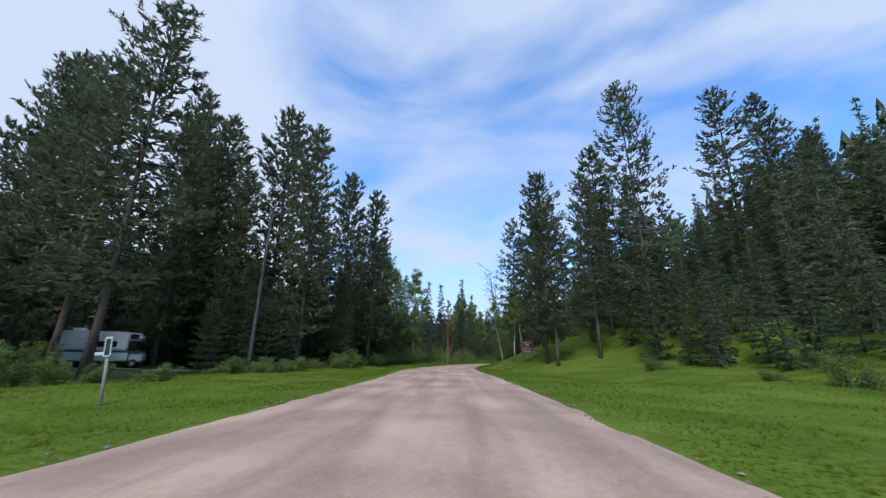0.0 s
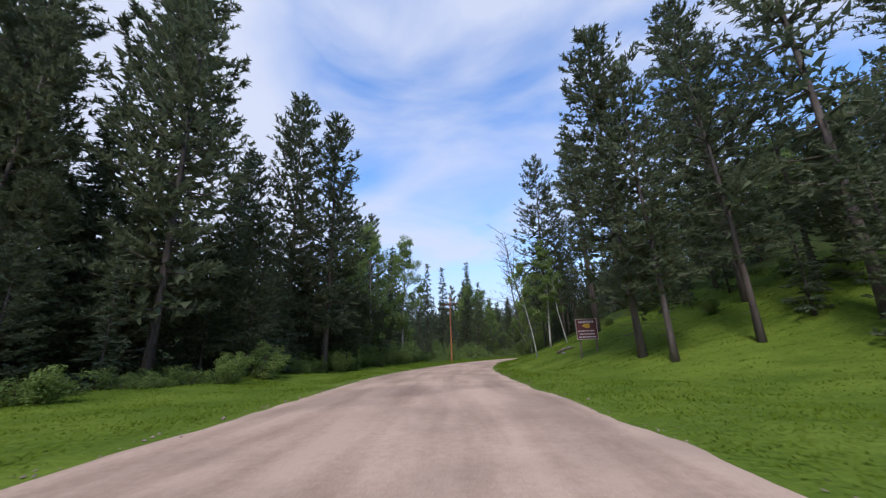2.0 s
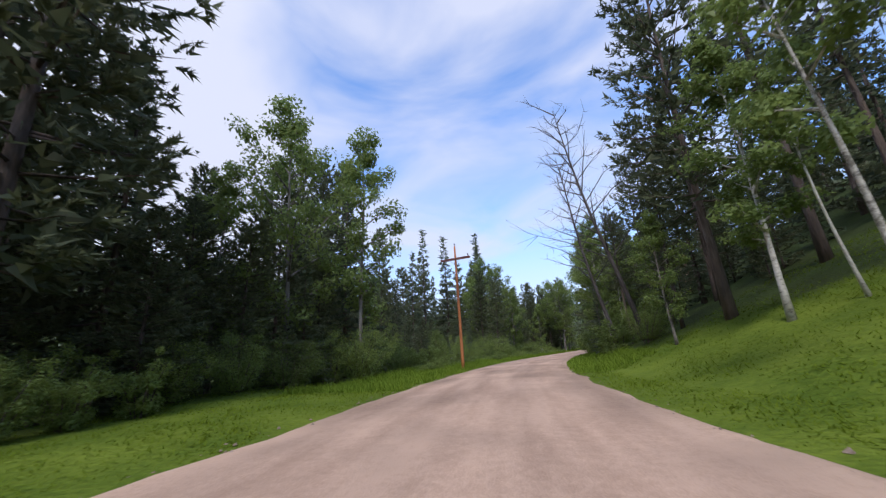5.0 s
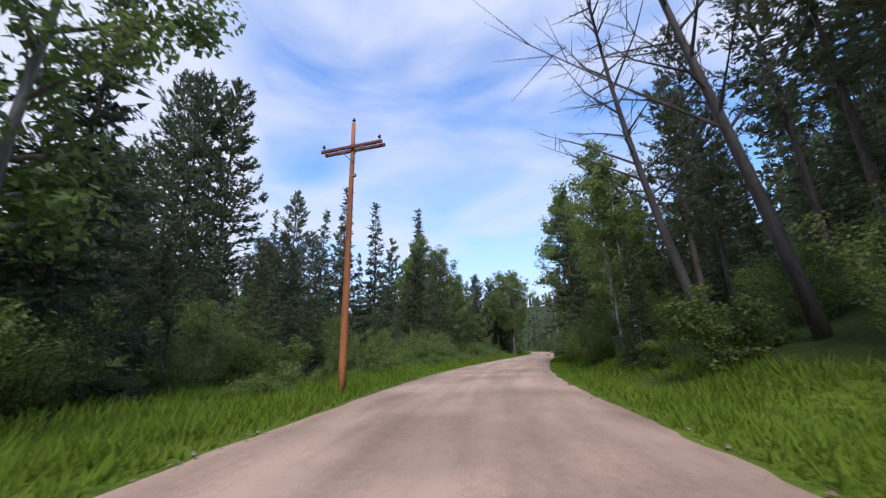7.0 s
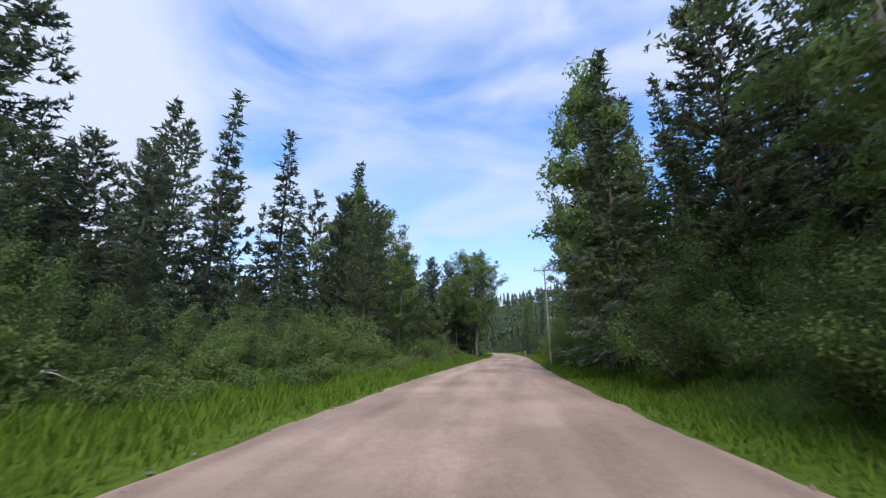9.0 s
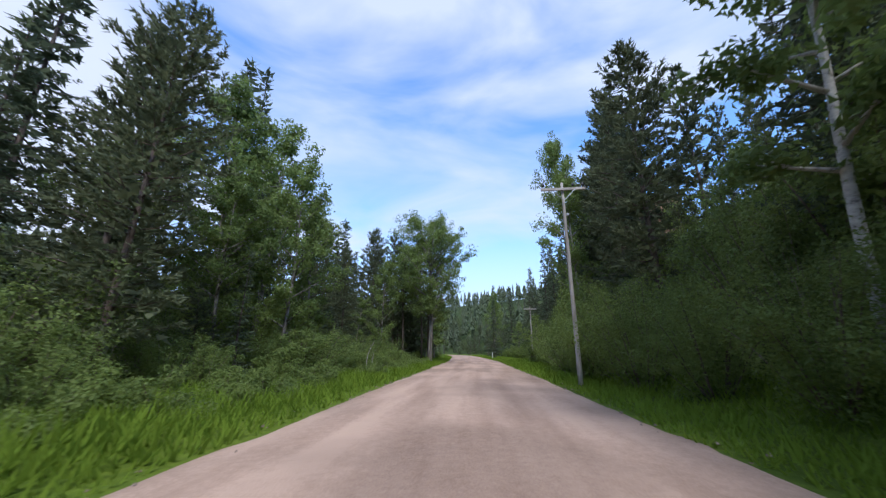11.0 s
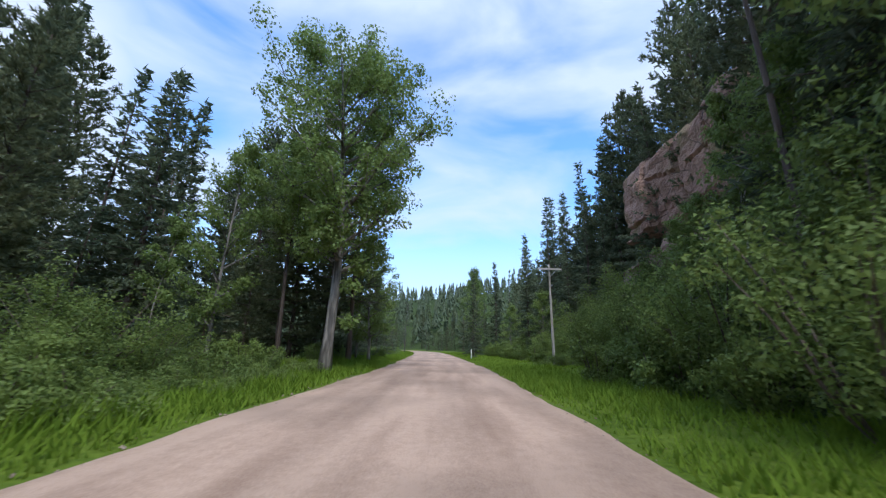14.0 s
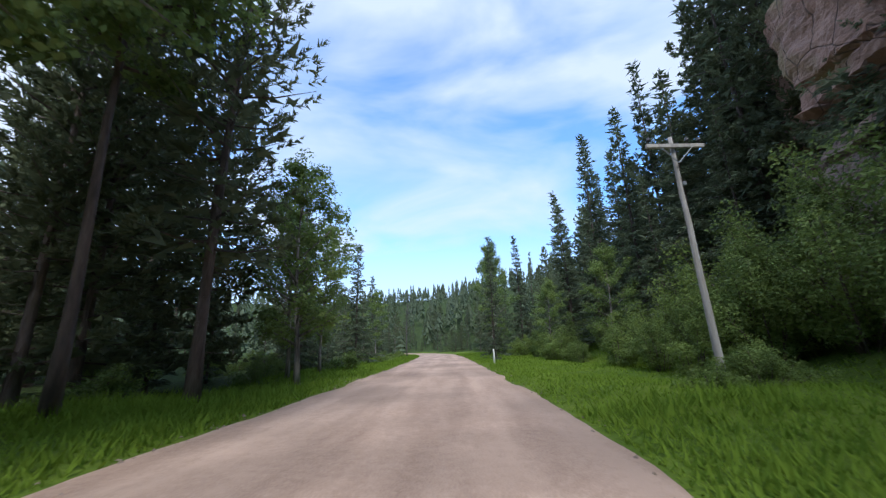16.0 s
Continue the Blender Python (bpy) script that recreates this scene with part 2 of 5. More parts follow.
def road_material():
    m, nt, bs, out = nodes_of("tan_gravel")
    N, L = nt.nodes.new, nt.links.new
    co, uv = N("ShaderNodeTexCoord"), N("ShaderNodeSeparateXYZ")
    L(co.outputs["UV"], uv.inputs[0])
    big, mid, fin = N("ShaderNodeTexNoise"), N("ShaderNodeTexNoise"), N("ShaderNodeTexVoronoi")
    mp = N("ShaderNodeMapping"); mp.inputs["Scale"].default_value = (1.0, 0.12, 1)
    L(co.outputs["UV"], mp.inputs[0]); L(mp.outputs[0], big.inputs["Vector"])
    big.inputs["Scale"].default_value, big.inputs["Detail"].default_value = 1.1, 5
    mid.inputs["Scale"].default_value, mid.inputs["Detail"].default_value = 7, 6
    L(co.outputs["Object"], mid.inputs["Vector"])
    fin.inputs["Scale"].default_value = 34
    L(co.outputs["Object"], fin.inputs["Vector"])
    s1 = N("ShaderNodeMath"); s1.operation = "MULTIPLY_ADD"; s1.inputs[1].default_value = 0.35
    L(mid.outputs[0], s1.inputs[0]); L(big.outputs[0], s1.inputs[2])
    s2 = N("ShaderNodeMath"); s2.operation = "MULTIPLY_ADD"; s2.inputs[1].default_value = 0.25
    L(fin.outputs["Distance"], s2.inputs[0]); L(s1.outputs[0], s2.inputs[2])
    rp = N("ShaderNodeValToRGB")
    for k, (p, c) in enumerate([(0.52, (0.285, 0.180, 0.122)), (0.93, (0.480, 0.325, 0.232))]):
        rp.color_ramp.elements[k].position, rp.color_ramp.elements[k].color = p, (*c, 1)
    L(s2.outputs[0], rp.inputs[0])
    # packed wheel tracks along the road, a little paler
    tr = N("ShaderNodeValToRGB")
    el = tr.color_ramp.elements
    el[0].position, el[0].color = 0.0, (1.12, 1.14, 1.14, 1)
    el[1].position, el[1].color = 1.0, (1.10, 1.12, 1.12, 1)
    for p, v in ((0.06, 0.98), (0.12, 0.93), (0.27, 1.06), (0.38, 0.95), (0.50, 1.05), (0.62, 0.94), (0.74, 1.07), (0.88, 0.9)):
        e = el.new(p); e.color = (v, v, v, 1)
    wob = N("ShaderNodeMath"); wob.operation = "MULTIPLY_ADD"; wob.inputs[1].default_value = 1 / 9.0
    add = N("ShaderNodeMath"); add.operation = "MULTIPLY_ADD"; add.inputs[1].default_value = 0.12; 
    L(uv.outputs[0], wob.inputs[0]); wob.inputs[2].default_value = 0.44
    L(big.outputs[0], add.inputs[0]); L(wob.outputs[0], add.inputs[2]); L(add.outputs[0], tr.inputs[0])
    mul = N("ShaderNodeMix"); mul.data_type, mul.blend_type = "RGBA", "MULTIPLY"
    mul.inputs[0].default_value = 1.0
    L(rp.outputs[0], mul.inputs[6]); L(tr.outputs[0], mul.inputs[7]); 
    # broad darker patches and scuffs
    wide, patchy = N("ShaderNodeTexNoise"), N("ShaderNodeMapRange")
    wide.inputs["Scale"].default_value, wide.inputs["Detail"].default_value = 0.22, 3
    L(co.outputs["Object"], wide.inputs["Vector"])
    for k, v in ((1, 0.40), (2, 0.56), (3, 0.80), (4, 1.06)):
        patchy.inputs[k].default_value = v
    L(wide.outputs[0], patchy.inputs[0])
    mottle = N("ShaderNodeVectorMath"); mottle.operation = "SCALE"
    L(mul.outputs[2], mottle.inputs[0]); L(patchy.outputs[0], mottle.inputs["Scale"]); L(mottle.outputs[0], bs.inputs["Base Color"])
    bs.inputs["Roughness"].default_value = 0.92
    bp = N("ShaderNodeBump"); bp.inputs["Strength"].default_value, bp.inputs["Distance"].default_value = 0.8, 0.03
    L(s2.outputs[0], bp.inputs["Height"]); L(bp.outputs[0], bs.inputs["Normal"])
    return m


def rock_material():
    """Pink sandstone over grey: cracks, olive lichen and dark seepage."""
    m, nt, bs, out = nodes_of("cliff_rock")
    N, L = nt.nodes.new, nt.links.new
    co, sep = N("ShaderNodeTexCoord"), N("ShaderNodeSeparateXYZ")
    L(co.outputs["Object"], sep.inputs[0])
    big, fine, lich = N("ShaderNodeTexNoise"), N("ShaderNodeTexNoise"), N("ShaderNodeTexNoise")
    for nd, s in ((big, 0.45), (fine, 5.0), (lich, 0.28)):
        nd.inputs["Scale"].default_value, nd.inputs["Detail"].default_value = s, 6
        L(co.outputs["Object"], nd.inputs["Vector"])
    mp = N("ShaderNodeMapping"); mp.inputs["Rotation"].default_value, mp.inputs["Scale"].default_value = (0.25, 0.2, 0.1), (0.55, 0.55, 0.38)
    warp = N("ShaderNodeMix"); warp.data_type = "RGBA"; warp.inputs[0].default_value = 0.12
    L(co.outputs["Object"], mp.inputs[0]); L(mp.outputs[0], warp.inputs[6]); L(big.outputs["Color"], warp.inputs[7])
    vo = N("ShaderNodeTexVoronoi"); vo.feature = "DISTANCE_TO_EDGE"; vo.inputs["Scale"].default_value = 1.0
    L(warp.outputs[2], vo.inputs["Vector"])
    crack = N("ShaderNodeMapRange")
    for k, v in ((1, 0.0), (2, 0.014), (3, 0.25), (4, 1.0)):
        crack.inputs[k].default_value = v
    L(vo.outputs["Distance"], crack.inputs[0])
    pink, grey = N("ShaderNodeValToRGB"), N("ShaderNodeValToRGB")
    for rp, cs in ((pink, ((0.3, (0.21, 0.120, 0.086)), (0.62, (0.39, 0.238, 0.172)))), (grey, ((0.3, (0.105, 0.078, 0.068)), (0.65, (0.27, 0.200, 0.165))))):
        for k, (p, c) in enumerate(cs):
            rp.color_ramp.elements[k].position, rp.color_ramp.elements[k].color = p, (*c, 1)
    av = N("ShaderNodeMath"); av.operation = "MULTIPLY_ADD"; av.inputs[1].default_value = 0.35
    dv = N("ShaderNodeMath"); dv.operation = "MULTIPLY_ADD"; dv.inputs[1].default_value = 0.7; dv.inputs[2].default_value = 0.0
    L(big.outputs[0], dv.inputs[0]); L(fine.outputs[0], av.inputs[0]); L(dv.outputs[0], av.inputs[2])
    L(av.outputs[0], pink.inputs[0]); L(av.outputs[0], grey.inputs[0])
    zz = N("ShaderNodeMath"); zz.operation = "MULTIPLY_ADD"; zz.inputs[1].default_value = 3.0
    L(big.outputs[0], zz.inputs[0]); L(sep.outputs[2], zz.inputs[2])
    bed = N("ShaderNodeMapRange"); bed.interpolation_type = "SMOOTHSTEP"
    for k, v in ((1, 9.0), (2, 12.5), (3, 0.15), (4, 1.0)):
        bed.inputs[k].default_value = v
    L(zz.outputs[0], bed.inputs[0])
    mix = N("ShaderNodeMix"); mix.data_type = "RGBA"
    L(bed.outputs[0], mix.inputs[0]); L(grey.outputs[0], mix.inputs[6]); L(pink.outputs[0], mix.inputs[7])
    lr = N("ShaderNodeMapRange")
    for k, v in ((1, 0.56), (2, 0.70), (3, 0.0), (4, 0.8)):
        lr.inputs[k].default_value = v
    L(lich.outputs[0], lr.inputs[0])
    m2 = N("ShaderNodeMix"); m2.data_type = "RGBA"
    L(lr.outputs[0], m2.inputs[0]); L(mix.outputs[2], m2.inputs[6]); m2.inputs[7].default_value = (0.20, 0.185, 0.055, 1)
    m3 = N("ShaderNodeMix"); m3.data_type = "RGBA"
    L(crack.outputs[0], m3.inputs[0]); m3.inputs[6].default_value = (0.045, 0.035, 0.035, 1); L(m2.outputs[2], m3.inputs[7])
    L(m3.outputs[2], bs.inputs["Base Color"])
    bs.inputs["Roughness"].default_value = 0.9
    hh = N("ShaderNodeMath"); hh.operation = "MULTIPLY_ADD"; hh.inputs[1].default_value = 0.5
    L(crack.outputs[0], hh.inputs[0]); L(fine.outputs[0], hh.inputs[2])
    bp = N("ShaderNodeBump"); bp.inputs["Strength"].default_value, bp.inputs["Distance"].default_value = 0.9, 0.16
    L(hh.outputs[0], bp.inputs["Height"]); L(bp.outputs[0], bs.inputs["Normal"])
    return m


def ground_material():
    """Grass on the open verges, needle litter and moss under the trees, by the cover painted on the mesh."""
    m, nt, bs, out = nodes_of("forest_ground")
    N, L = nt.nodes.new, nt.links.new
    at = N("ShaderNodeAttribute"); at.attribute_name = "cover"
    co, a, b = N("ShaderNodeTexCoord"), N("ShaderNodeTexNoise"), N("ShaderNodeTexNoise")
    a.inputs["Scale"].default_value, a.inputs["Detail"].default_value = 0.35, 5
    b.inputs["Scale"].default_value, b.inputs["Detail"].default_value = 6, 6
    L(co.outputs["Object"], a.inputs["Vector"]); L(co.outputs["Object"], b.inputs["Vector"])
    mx = N("ShaderNodeMath"); mx.operation = "MULTIPLY_ADD"; mx.inputs[1].default_value = 0.5
    L(b.outputs[0], mx.inputs[0]); L(a.outputs[0], mx.inputs[2])
    g, f = N("ShaderNodeValToRGB"), N("ShaderNodeValToRGB")
    for rp, cs in ((g, ((0.55, (0.070, 0.112, 0.012)), (0.92, (0.134, 0.180, 0.022)))), (f, ((0.5, (0.026, 0.034, 0.013)), (0.95, (0.060, 0.085, 0.024))))):
        for k, (p, c) in enumerate(cs):
            rp.color_ramp.elements[k].position, rp.color_ramp.elements[k].color = p, (*c, 1)
        L(mx.outputs[0], rp.inputs[0])
    mix = N("ShaderNodeMix"); mix.data_type = "RGBA"
    L(at.outputs["Fac"], mix.inputs[0]); L(f.outputs[0], mix.inputs[6]); L(g.outputs[0], mix.inputs[7])
    L(mix.outputs[2], bs.inputs["Base Color"])
    bs.inputs["Roughness"].default_value, bs.inputs["Specular IOR Level"].default_value = 0.95, 0.08
    bp = N("ShaderNodeBump"); bp.inputs["Strength"].default_value, bp.inputs["Distance"].default_value = 0.8, 0.12
    L(b.outputs[0], bp.inputs["Height"]); L(bp.outputs[0], bs.inputs["Normal"])
    return m


M_ROAD, M_GROUND, M_ROCK = road_material(), ground_material(), rock_material()


# ---- mesh helpers ----
def mesh_of(name, verts, faces, mat, smooth=False):
    me = bpy.data.meshes.new(name)
    me.from_pydata([tuple(v) for v in verts], [], faces)
    me.materials.append(mat)
    if smooth:
        me.polygons.foreach_set("use_smooth", [True] * len(me.polygons))
    return me


def soup(name, tris, mat):
    """A mesh of loose triangles from an array (n, 3, 3)."""
    n = len(tris)
    me = bpy.data.meshes.new(name)
    me.vertices.add(3 * n); me.loops.add(3 * n); me.polygons.add(n)
    me.vertices.foreach_set("co", np.ascontiguousarray(tris, dtype=np.float32).ravel())
    me.loops.foreach_set("vertex_index", np.arange(3 * n, dtype=np.int32))
    me.polygons.foreach_set("loop_start", np.arange(0, 3 * n, 3, dtype=np.int32))
    me.polygons.foreach_set("loop_total", np.full(n, 3, dtype=np.int32))
    me.materials.append(mat)
    me.update(calc_edges=True)
    me.validate()
    return me


def part(name, bm, material, parent, label=""):
    """Links a bmesh as one mesh object under a thing or a part."""
    me = bpy.data.meshes.new(name)
    bm.normal_update()
    bm.to_mesh(me)
    bm.free()
    me.materials.append(material)
    ob = new(name, me)
    ob.parent = parent
    return tagged(ob, label)


def child(name, me, parent, label=""):
    ob = new(name, me)
    ob.parent = parent
    return tagged(ob, label)


def box(bm, x0, y0, z0, x1, y1, z1, bevel=0.0, m=None):
    r = bmesh.ops.create_cube(bm, size=1.0)["verts"]
    for v in r:
        v.co = Vector(((x0 + x1) / 2 + v.co.x * (x1 - x0), (y0 + y1) / 2 + v.co.y * (y1 - y0), (z0 + z1) / 2 + v.co.z * (z1 - z0)))
    if bevel:
        es = list({e for v in r for e in v.link_edges})
        r = bmesh.ops.bevel(bm, geom=es, offset=bevel, segments=2, affect="EDGES")["verts"]
    if m is not None:
        bmesh.ops.transform(bm, matrix=m, verts=list({v for v in r}))
    return bm


def tube(path, radii, sides=7, rng=None, rough=0.0):
    """Verts and faces of a tapered tube along points."""
    path = [Vector(p) for p in path]
    vs, fs = [], []
    for i, p in enumerate(path):
        d = (path[min(i + 1, len(path) - 1)] - path[max(i - 1, 0)]).normalized()
        a = d.orthogonal().normalized() if abs(d.z) < 0.9 else Vector((1, 0, 0))
        a = (a - d * a.dot(d)).normalized()
        b = d.cross(a)
        for k in range(sides):
            th = 2 * math.pi * k / sides
            r = radii[i] * (1 + (rough * (rng.random() - 0.5) if rng is not None else 0))
            vs.append(p + (a * math.cos(th) + b * math.sin(th)) * r)
    for i in range(len(path) - 1):
        for k in range(sides):
            k2 = (k + 1) % sides
            fs.append((i * sides + k, i * sides + k2, (i + 1) * sides + k2, (i + 1) * sides + k))
    fs.append(tuple(range((len(path) - 1) * sides, len(path) * sides)))
    fs.append(tuple(range(sides))[::-1])
    return vs, fs


def join(pieces):
    vs, fs = [], []
    for v, f in pieces:
        o = len(vs)
        vs += v
        fs += [tuple(i + o for i in q) for q in f]
    return vs, fs


def unit(a):
    return a / np.maximum(np.linalg.norm(a, axis=-1, keepdims=True), 1e-9)


def tufts(P, D, size, width, k, rng, spread=0.75, lift=0.15):
    """k narrow triangles springing from each point along its direction."""
    P, D = np.repeat(P, k, 0), np.repeat(D, k, 0)
    d = unit(D + rng.normal(size=P.shape) * spread + np.array((0, 0, lift)))
    s = unit(np.cross(d, rng.normal(size=P.shape))) * (width * rng.uniform(0.6, 1.3, (len(P), 1)) / 2)
    ln = size * rng.uniform(0.6, 1.25, (len(P), 1))
    p = P + rng.normal(size=P.shape) * size * 0.2
    return np.stack([p - s, p + s, p + d * ln], 1)


def shoots(P, A, n, length, needle, width, rng):
    """n narrow triangles round each short shoot, like the bristles of a brush: P its foot, A its axis."""
    P, A = np.repeat(P, n, 0), np.repeat(unit(A), n, 0)
    out = unit(np.cross(A, rng.normal(size=P.shape)))
    base = P + A * length * rng.rand(len(P), 1)
    d = unit(A * 0.75 + out * rng.uniform(0.35, 1.1, (len(P), 1)))
    s = unit(np.cross(d, rng.normal(size=P.shape))) * (width * rng.uniform(0.7, 1.3, (len(P), 1)) / 2)
    return np.stack([base - s, base + s, base + d * needle * rng.uniform(0.6, 1.2, (len(P), 1))], 1)


def lobes(centres, count, radius, size, rng, flat=0.8, whole=False):
    """Clumps of leaves: each leaf lies on the skin of its clump and faces more or less outwards and up."""
    C = np.repeat(centres, count, 0)
    R = np.repeat(radius, count)[:, None]
    out = unit(rng.normal(size=C.shape))
    P = C + out * R * rng.uniform(0.05, 1.0, (len(C), 1)) ** 0.4 * np.array((1, 1, flat))
    n = unit(out + rng.normal(size=C.shape) * 0.55 + np.array((0, 0, 0.35)))
    u = unit(np.cross(n, rng.normal(size=C.shape)))
    v = np.cross(n, u)
    ln = size * rng.uniform(0.65, 1.3, (len(P), 1))
    if not whole:
        return np.stack([P - v * ln * 0.30 - u * ln * 0.3, P + v * ln * 0.34 - u * ln * 0.1, P + u * ln * 0.7], 1)
    a, b, c, d = P - u * ln * 0.5, P + v * ln * 0.38, P + u * ln * 0.5, P - v * ln * 0.38
    return np.concatenate([np.stack([a, b, c], 1), np.stack([a, c, d], 1)])


def leaves(P, size, rng, droop=0.3, whole=False):
    """A leaf at each point: a rhombus of two triangles, or one uneven triangle."""
    u = unit(rng.normal(size=P.shape) - np.array((0, 0, droop)))
    v = unit(np.cross(u, rng.normal(size=P.shape)))
    ln = size * rng.uniform(0.65, 1.3, (len(P), 1))
    if not whole:
        return np.stack([P - v * ln * 0.22, P + u * ln * 0.2 + v * ln * 0.34, P + u * ln], 1)
    a, b, c, d = P, P + u * ln * 0.5 + v * ln * 0.36, P + u * ln, P + u * ln * 0.5 - v * ln * 0.36
    return np.concatenate([np.stack([a, b, c], 1), np.stack([a, c, d], 1)])


# ---- the lie of the land ----
ROADLINE = [(-8.0, -110.0), (-5.2, -68.0), (-2.9, -28.8), (-1.7, -9.9), (-0.5, 10.4), (0.15, 30.5), (0.25, 50.0), (1.97, 65.0), (4.9, 79.7), (9.24, 94.4),
            (14.6, 107.9), (21.0, 121.9), (27.3, 135.2), (33.6, 148.7), (38.9, 159.8), (44.0, 171.8), (47.9, 181.1), (54.4, 197.0), (60.5, 213.0),
            (66.0, 231.0), (68.0, 255.0), (64.0, 285.0), (54.0, 320.0), (30.0, 400.0)]
WIDTHS = [(-110, 4.6), (50, 4.85), (66, 4.2), (82, 3.85), (130, 3.8), (160, 3.7), (190, 3.5), (420, 3.3)]      # y, half width


def smooth_line(pts, step=1.0):
    P = np.array(pts)
    out = []
    for i in range(len(P) - 1):
        p0, p1, p2, p3 = P[max(i - 1, 0)], P[i], P[i + 1], P[min(i + 2, len(P) - 1)]
        n = max(2, int(np.linalg.norm(p2 - p1) / step))
        for j in range(n):
            t = j / n
            out.append(0.5 * (2 * p1 + (p2 - p0) * t + (2 * p0 - 5 * p1 + 4 * p2 - p3) * t * t + (3 * p1 - p0 - 3 * p2 + p3) * t ** 3))
    out.append(P[-1])
    return np.array(out)


LINE = smooth_line(ROADLINE)
TAN = unit(np.gradient(LINE, axis=0))
RIGHT = np.stack([TAN[:, 1], -TAN[:, 0]], 1)
HALF = np.interp(LINE[:, 1], *zip(*WIDTHS))
HALF = HALF + np.array([0.22 * noise.noise(Vector((0, y * 0.35, 3))) for y in LINE[:, 1]])


def locate(xy):
    """For points (n, 2): the row of the road's line nearest to each, and the way to its right of it."""
    xy = np.atleast_2d(np.asarray(xy, float))
    idx = np.empty(len(xy), int)
    for a in range(0, len(xy), 4000):
        q = xy[a:a + 4000]
        idx[a:a + 4000] = (((q[:, None, :] - LINE[None]) ** 2).sum(2)).argmin(1)
    d = xy - LINE[idx]
    lat = (d * RIGHT[idx]).sum(1)
    far = np.linalg.norm(d, axis=1)
    return idx, np.where(lat < 0, -far, far)


# y along the road: how far the right bank stands off the gravel, its first slope, where it steepens, its steep slope
BANK = [(-110, 10, .06, 24, .34), (30, 10, .08, 23, .36), (41, 7, .14, 18, .36), (50, 3.4, .28, 15, .36), (62, 2.4, .36, 16, .40), (80, 2.0, .42, 14, .5), (110, 1.8, .48, 10, .6),
        (135, 2.5, .36, 10, .7), (148, 5, .30, 10, .75), (162, 7.0, .36, 9.0, .75), (185, 7.5, .34, 12, .55), (240, 7, .25, 20, .4), (420, 8, .2, 30, .4)]
BANK = np.array(BANK)


def height(xy):
    xy = np.atleast_2d(np.asarray(xy, float))
    idx, lat = locate(xy)
    y = LINE[idx, 1]
    e = HALF[idx]
    b, s1, st, s2 = (np.interp(y, BANK[:, 0], BANK[:, k]) for k in (1, 2, 3, 4))
    dr = np.maximum(lat - e, 0)
    zr = s1 * np.maximum(dr - b, 0) + (s2 - s1) * np.maximum(dr - st, 0)
    zr = 70 * np.tanh(zr / 70)
    dl = np.maximum(-lat - e, 0)
    zl = 0.012 * np.clip(dl - 5, 0, 20) + 0.14 * np.clip(dl - 34, 0, 50) + 0.32 * np.maximum(dl - 75, 0)
    zl = 65 * np.tanh(zl / 65)
    # the valley closes with wooded hills far ahead
    zf = 0.15 * np.maximum(xy[:, 1] - 330, 0)
    zf = 95 * np.tanh(zf / 95)
    z = np.maximum(zr + zl, zf)
    bump = np.array([noise.noise(Vector((p[0] * 0.12, p[1] * 0.12, 0))) * 0.5 + noise.noise(Vector((p[0] * 0.5, p[1] * 0.5, 5))) * 0.12 for p in xy])
    off = np.clip((np.abs(lat) - e) / 5, 0, 1)
    inside = np.clip((e - np.abs(lat)) / 0.8 + 0.3, 0, 1)
    far = np.clip(np.hypot(xy[:, 0] - 20, xy[:, 1] - 90) / 150 - 1, 0, 6)
    return z + bump * off * (1 + far * 2) - 0.07 * inside + 0.04 * np.clip((np.abs(lat) - e) / 1.0, 0, 1)


def axis(a, b, step, reach):
    mid = np.arange(a, b + step, step)
    grow = np.cumsum(step * 1.22 ** np.arange(1, 40))
    grow = grow[grow < reach]
    return np.concatenate([a - grow[::-1], mid, b + grow])


def build_ground():
    xs, ys = axis(-36, 90, 1.0, 2600), axis(-12, 235, 1.0, 2600)
    X, Y = np.meshgrid(xs, ys)
    xy = np.stack([X.ravel(), Y.ravel()], 1)
    z = height(xy)
    nx, ny = len(xs), len(ys)
    i = np.arange(nx * ny).reshape(ny, nx)
    q = np.stack([i[:-1, :-1], i[:-1, 1:], i[1:, 1:], i[1:, :-1]], -1).reshape(-1, 4)
    me = bpy.data.meshes.new("ground")
    me.from_pydata(np.column_stack([xy, z]).tolist(), [], q.tolist())
    me.polygons.foreach_set("use_smooth", [True] * len(me.polygons))
    me.materials.append(M_GROUND)
    idx, lat = locate(xy)
    y = LINE[idx, 1]
    d = np.abs(lat) - HALF[idx]
    wl = np.interp(y, [-50, 20, 60, 80, 100, 120, 420], [13, 14, 9, 6, 4.5, 4, 4])
    wr = np.interp(y, [-50, 30, 60, 75, 90, 140, 152, 165, 190, 240], [30, 30, 26, 7, 3, 3, 6, 10, 12, 6])
    w = np.where(lat < 0, wl, wr)
    wob = np.array([noise.noise(Vector((p[0] * 0.18, p[1] * 0.18, 9))) for p in xy])
    cov = np.clip((w + 4 * wob - d) / 4 + 0.5, 0, 1)
    me.attributes.new("cover", "FLOAT", "POINT").data.foreach_set("value", cov.astype(np.float32))
    tagged(new("ground", me), "grassy valley floor and wooded slopes with needle litter", "ground", kind="structure")


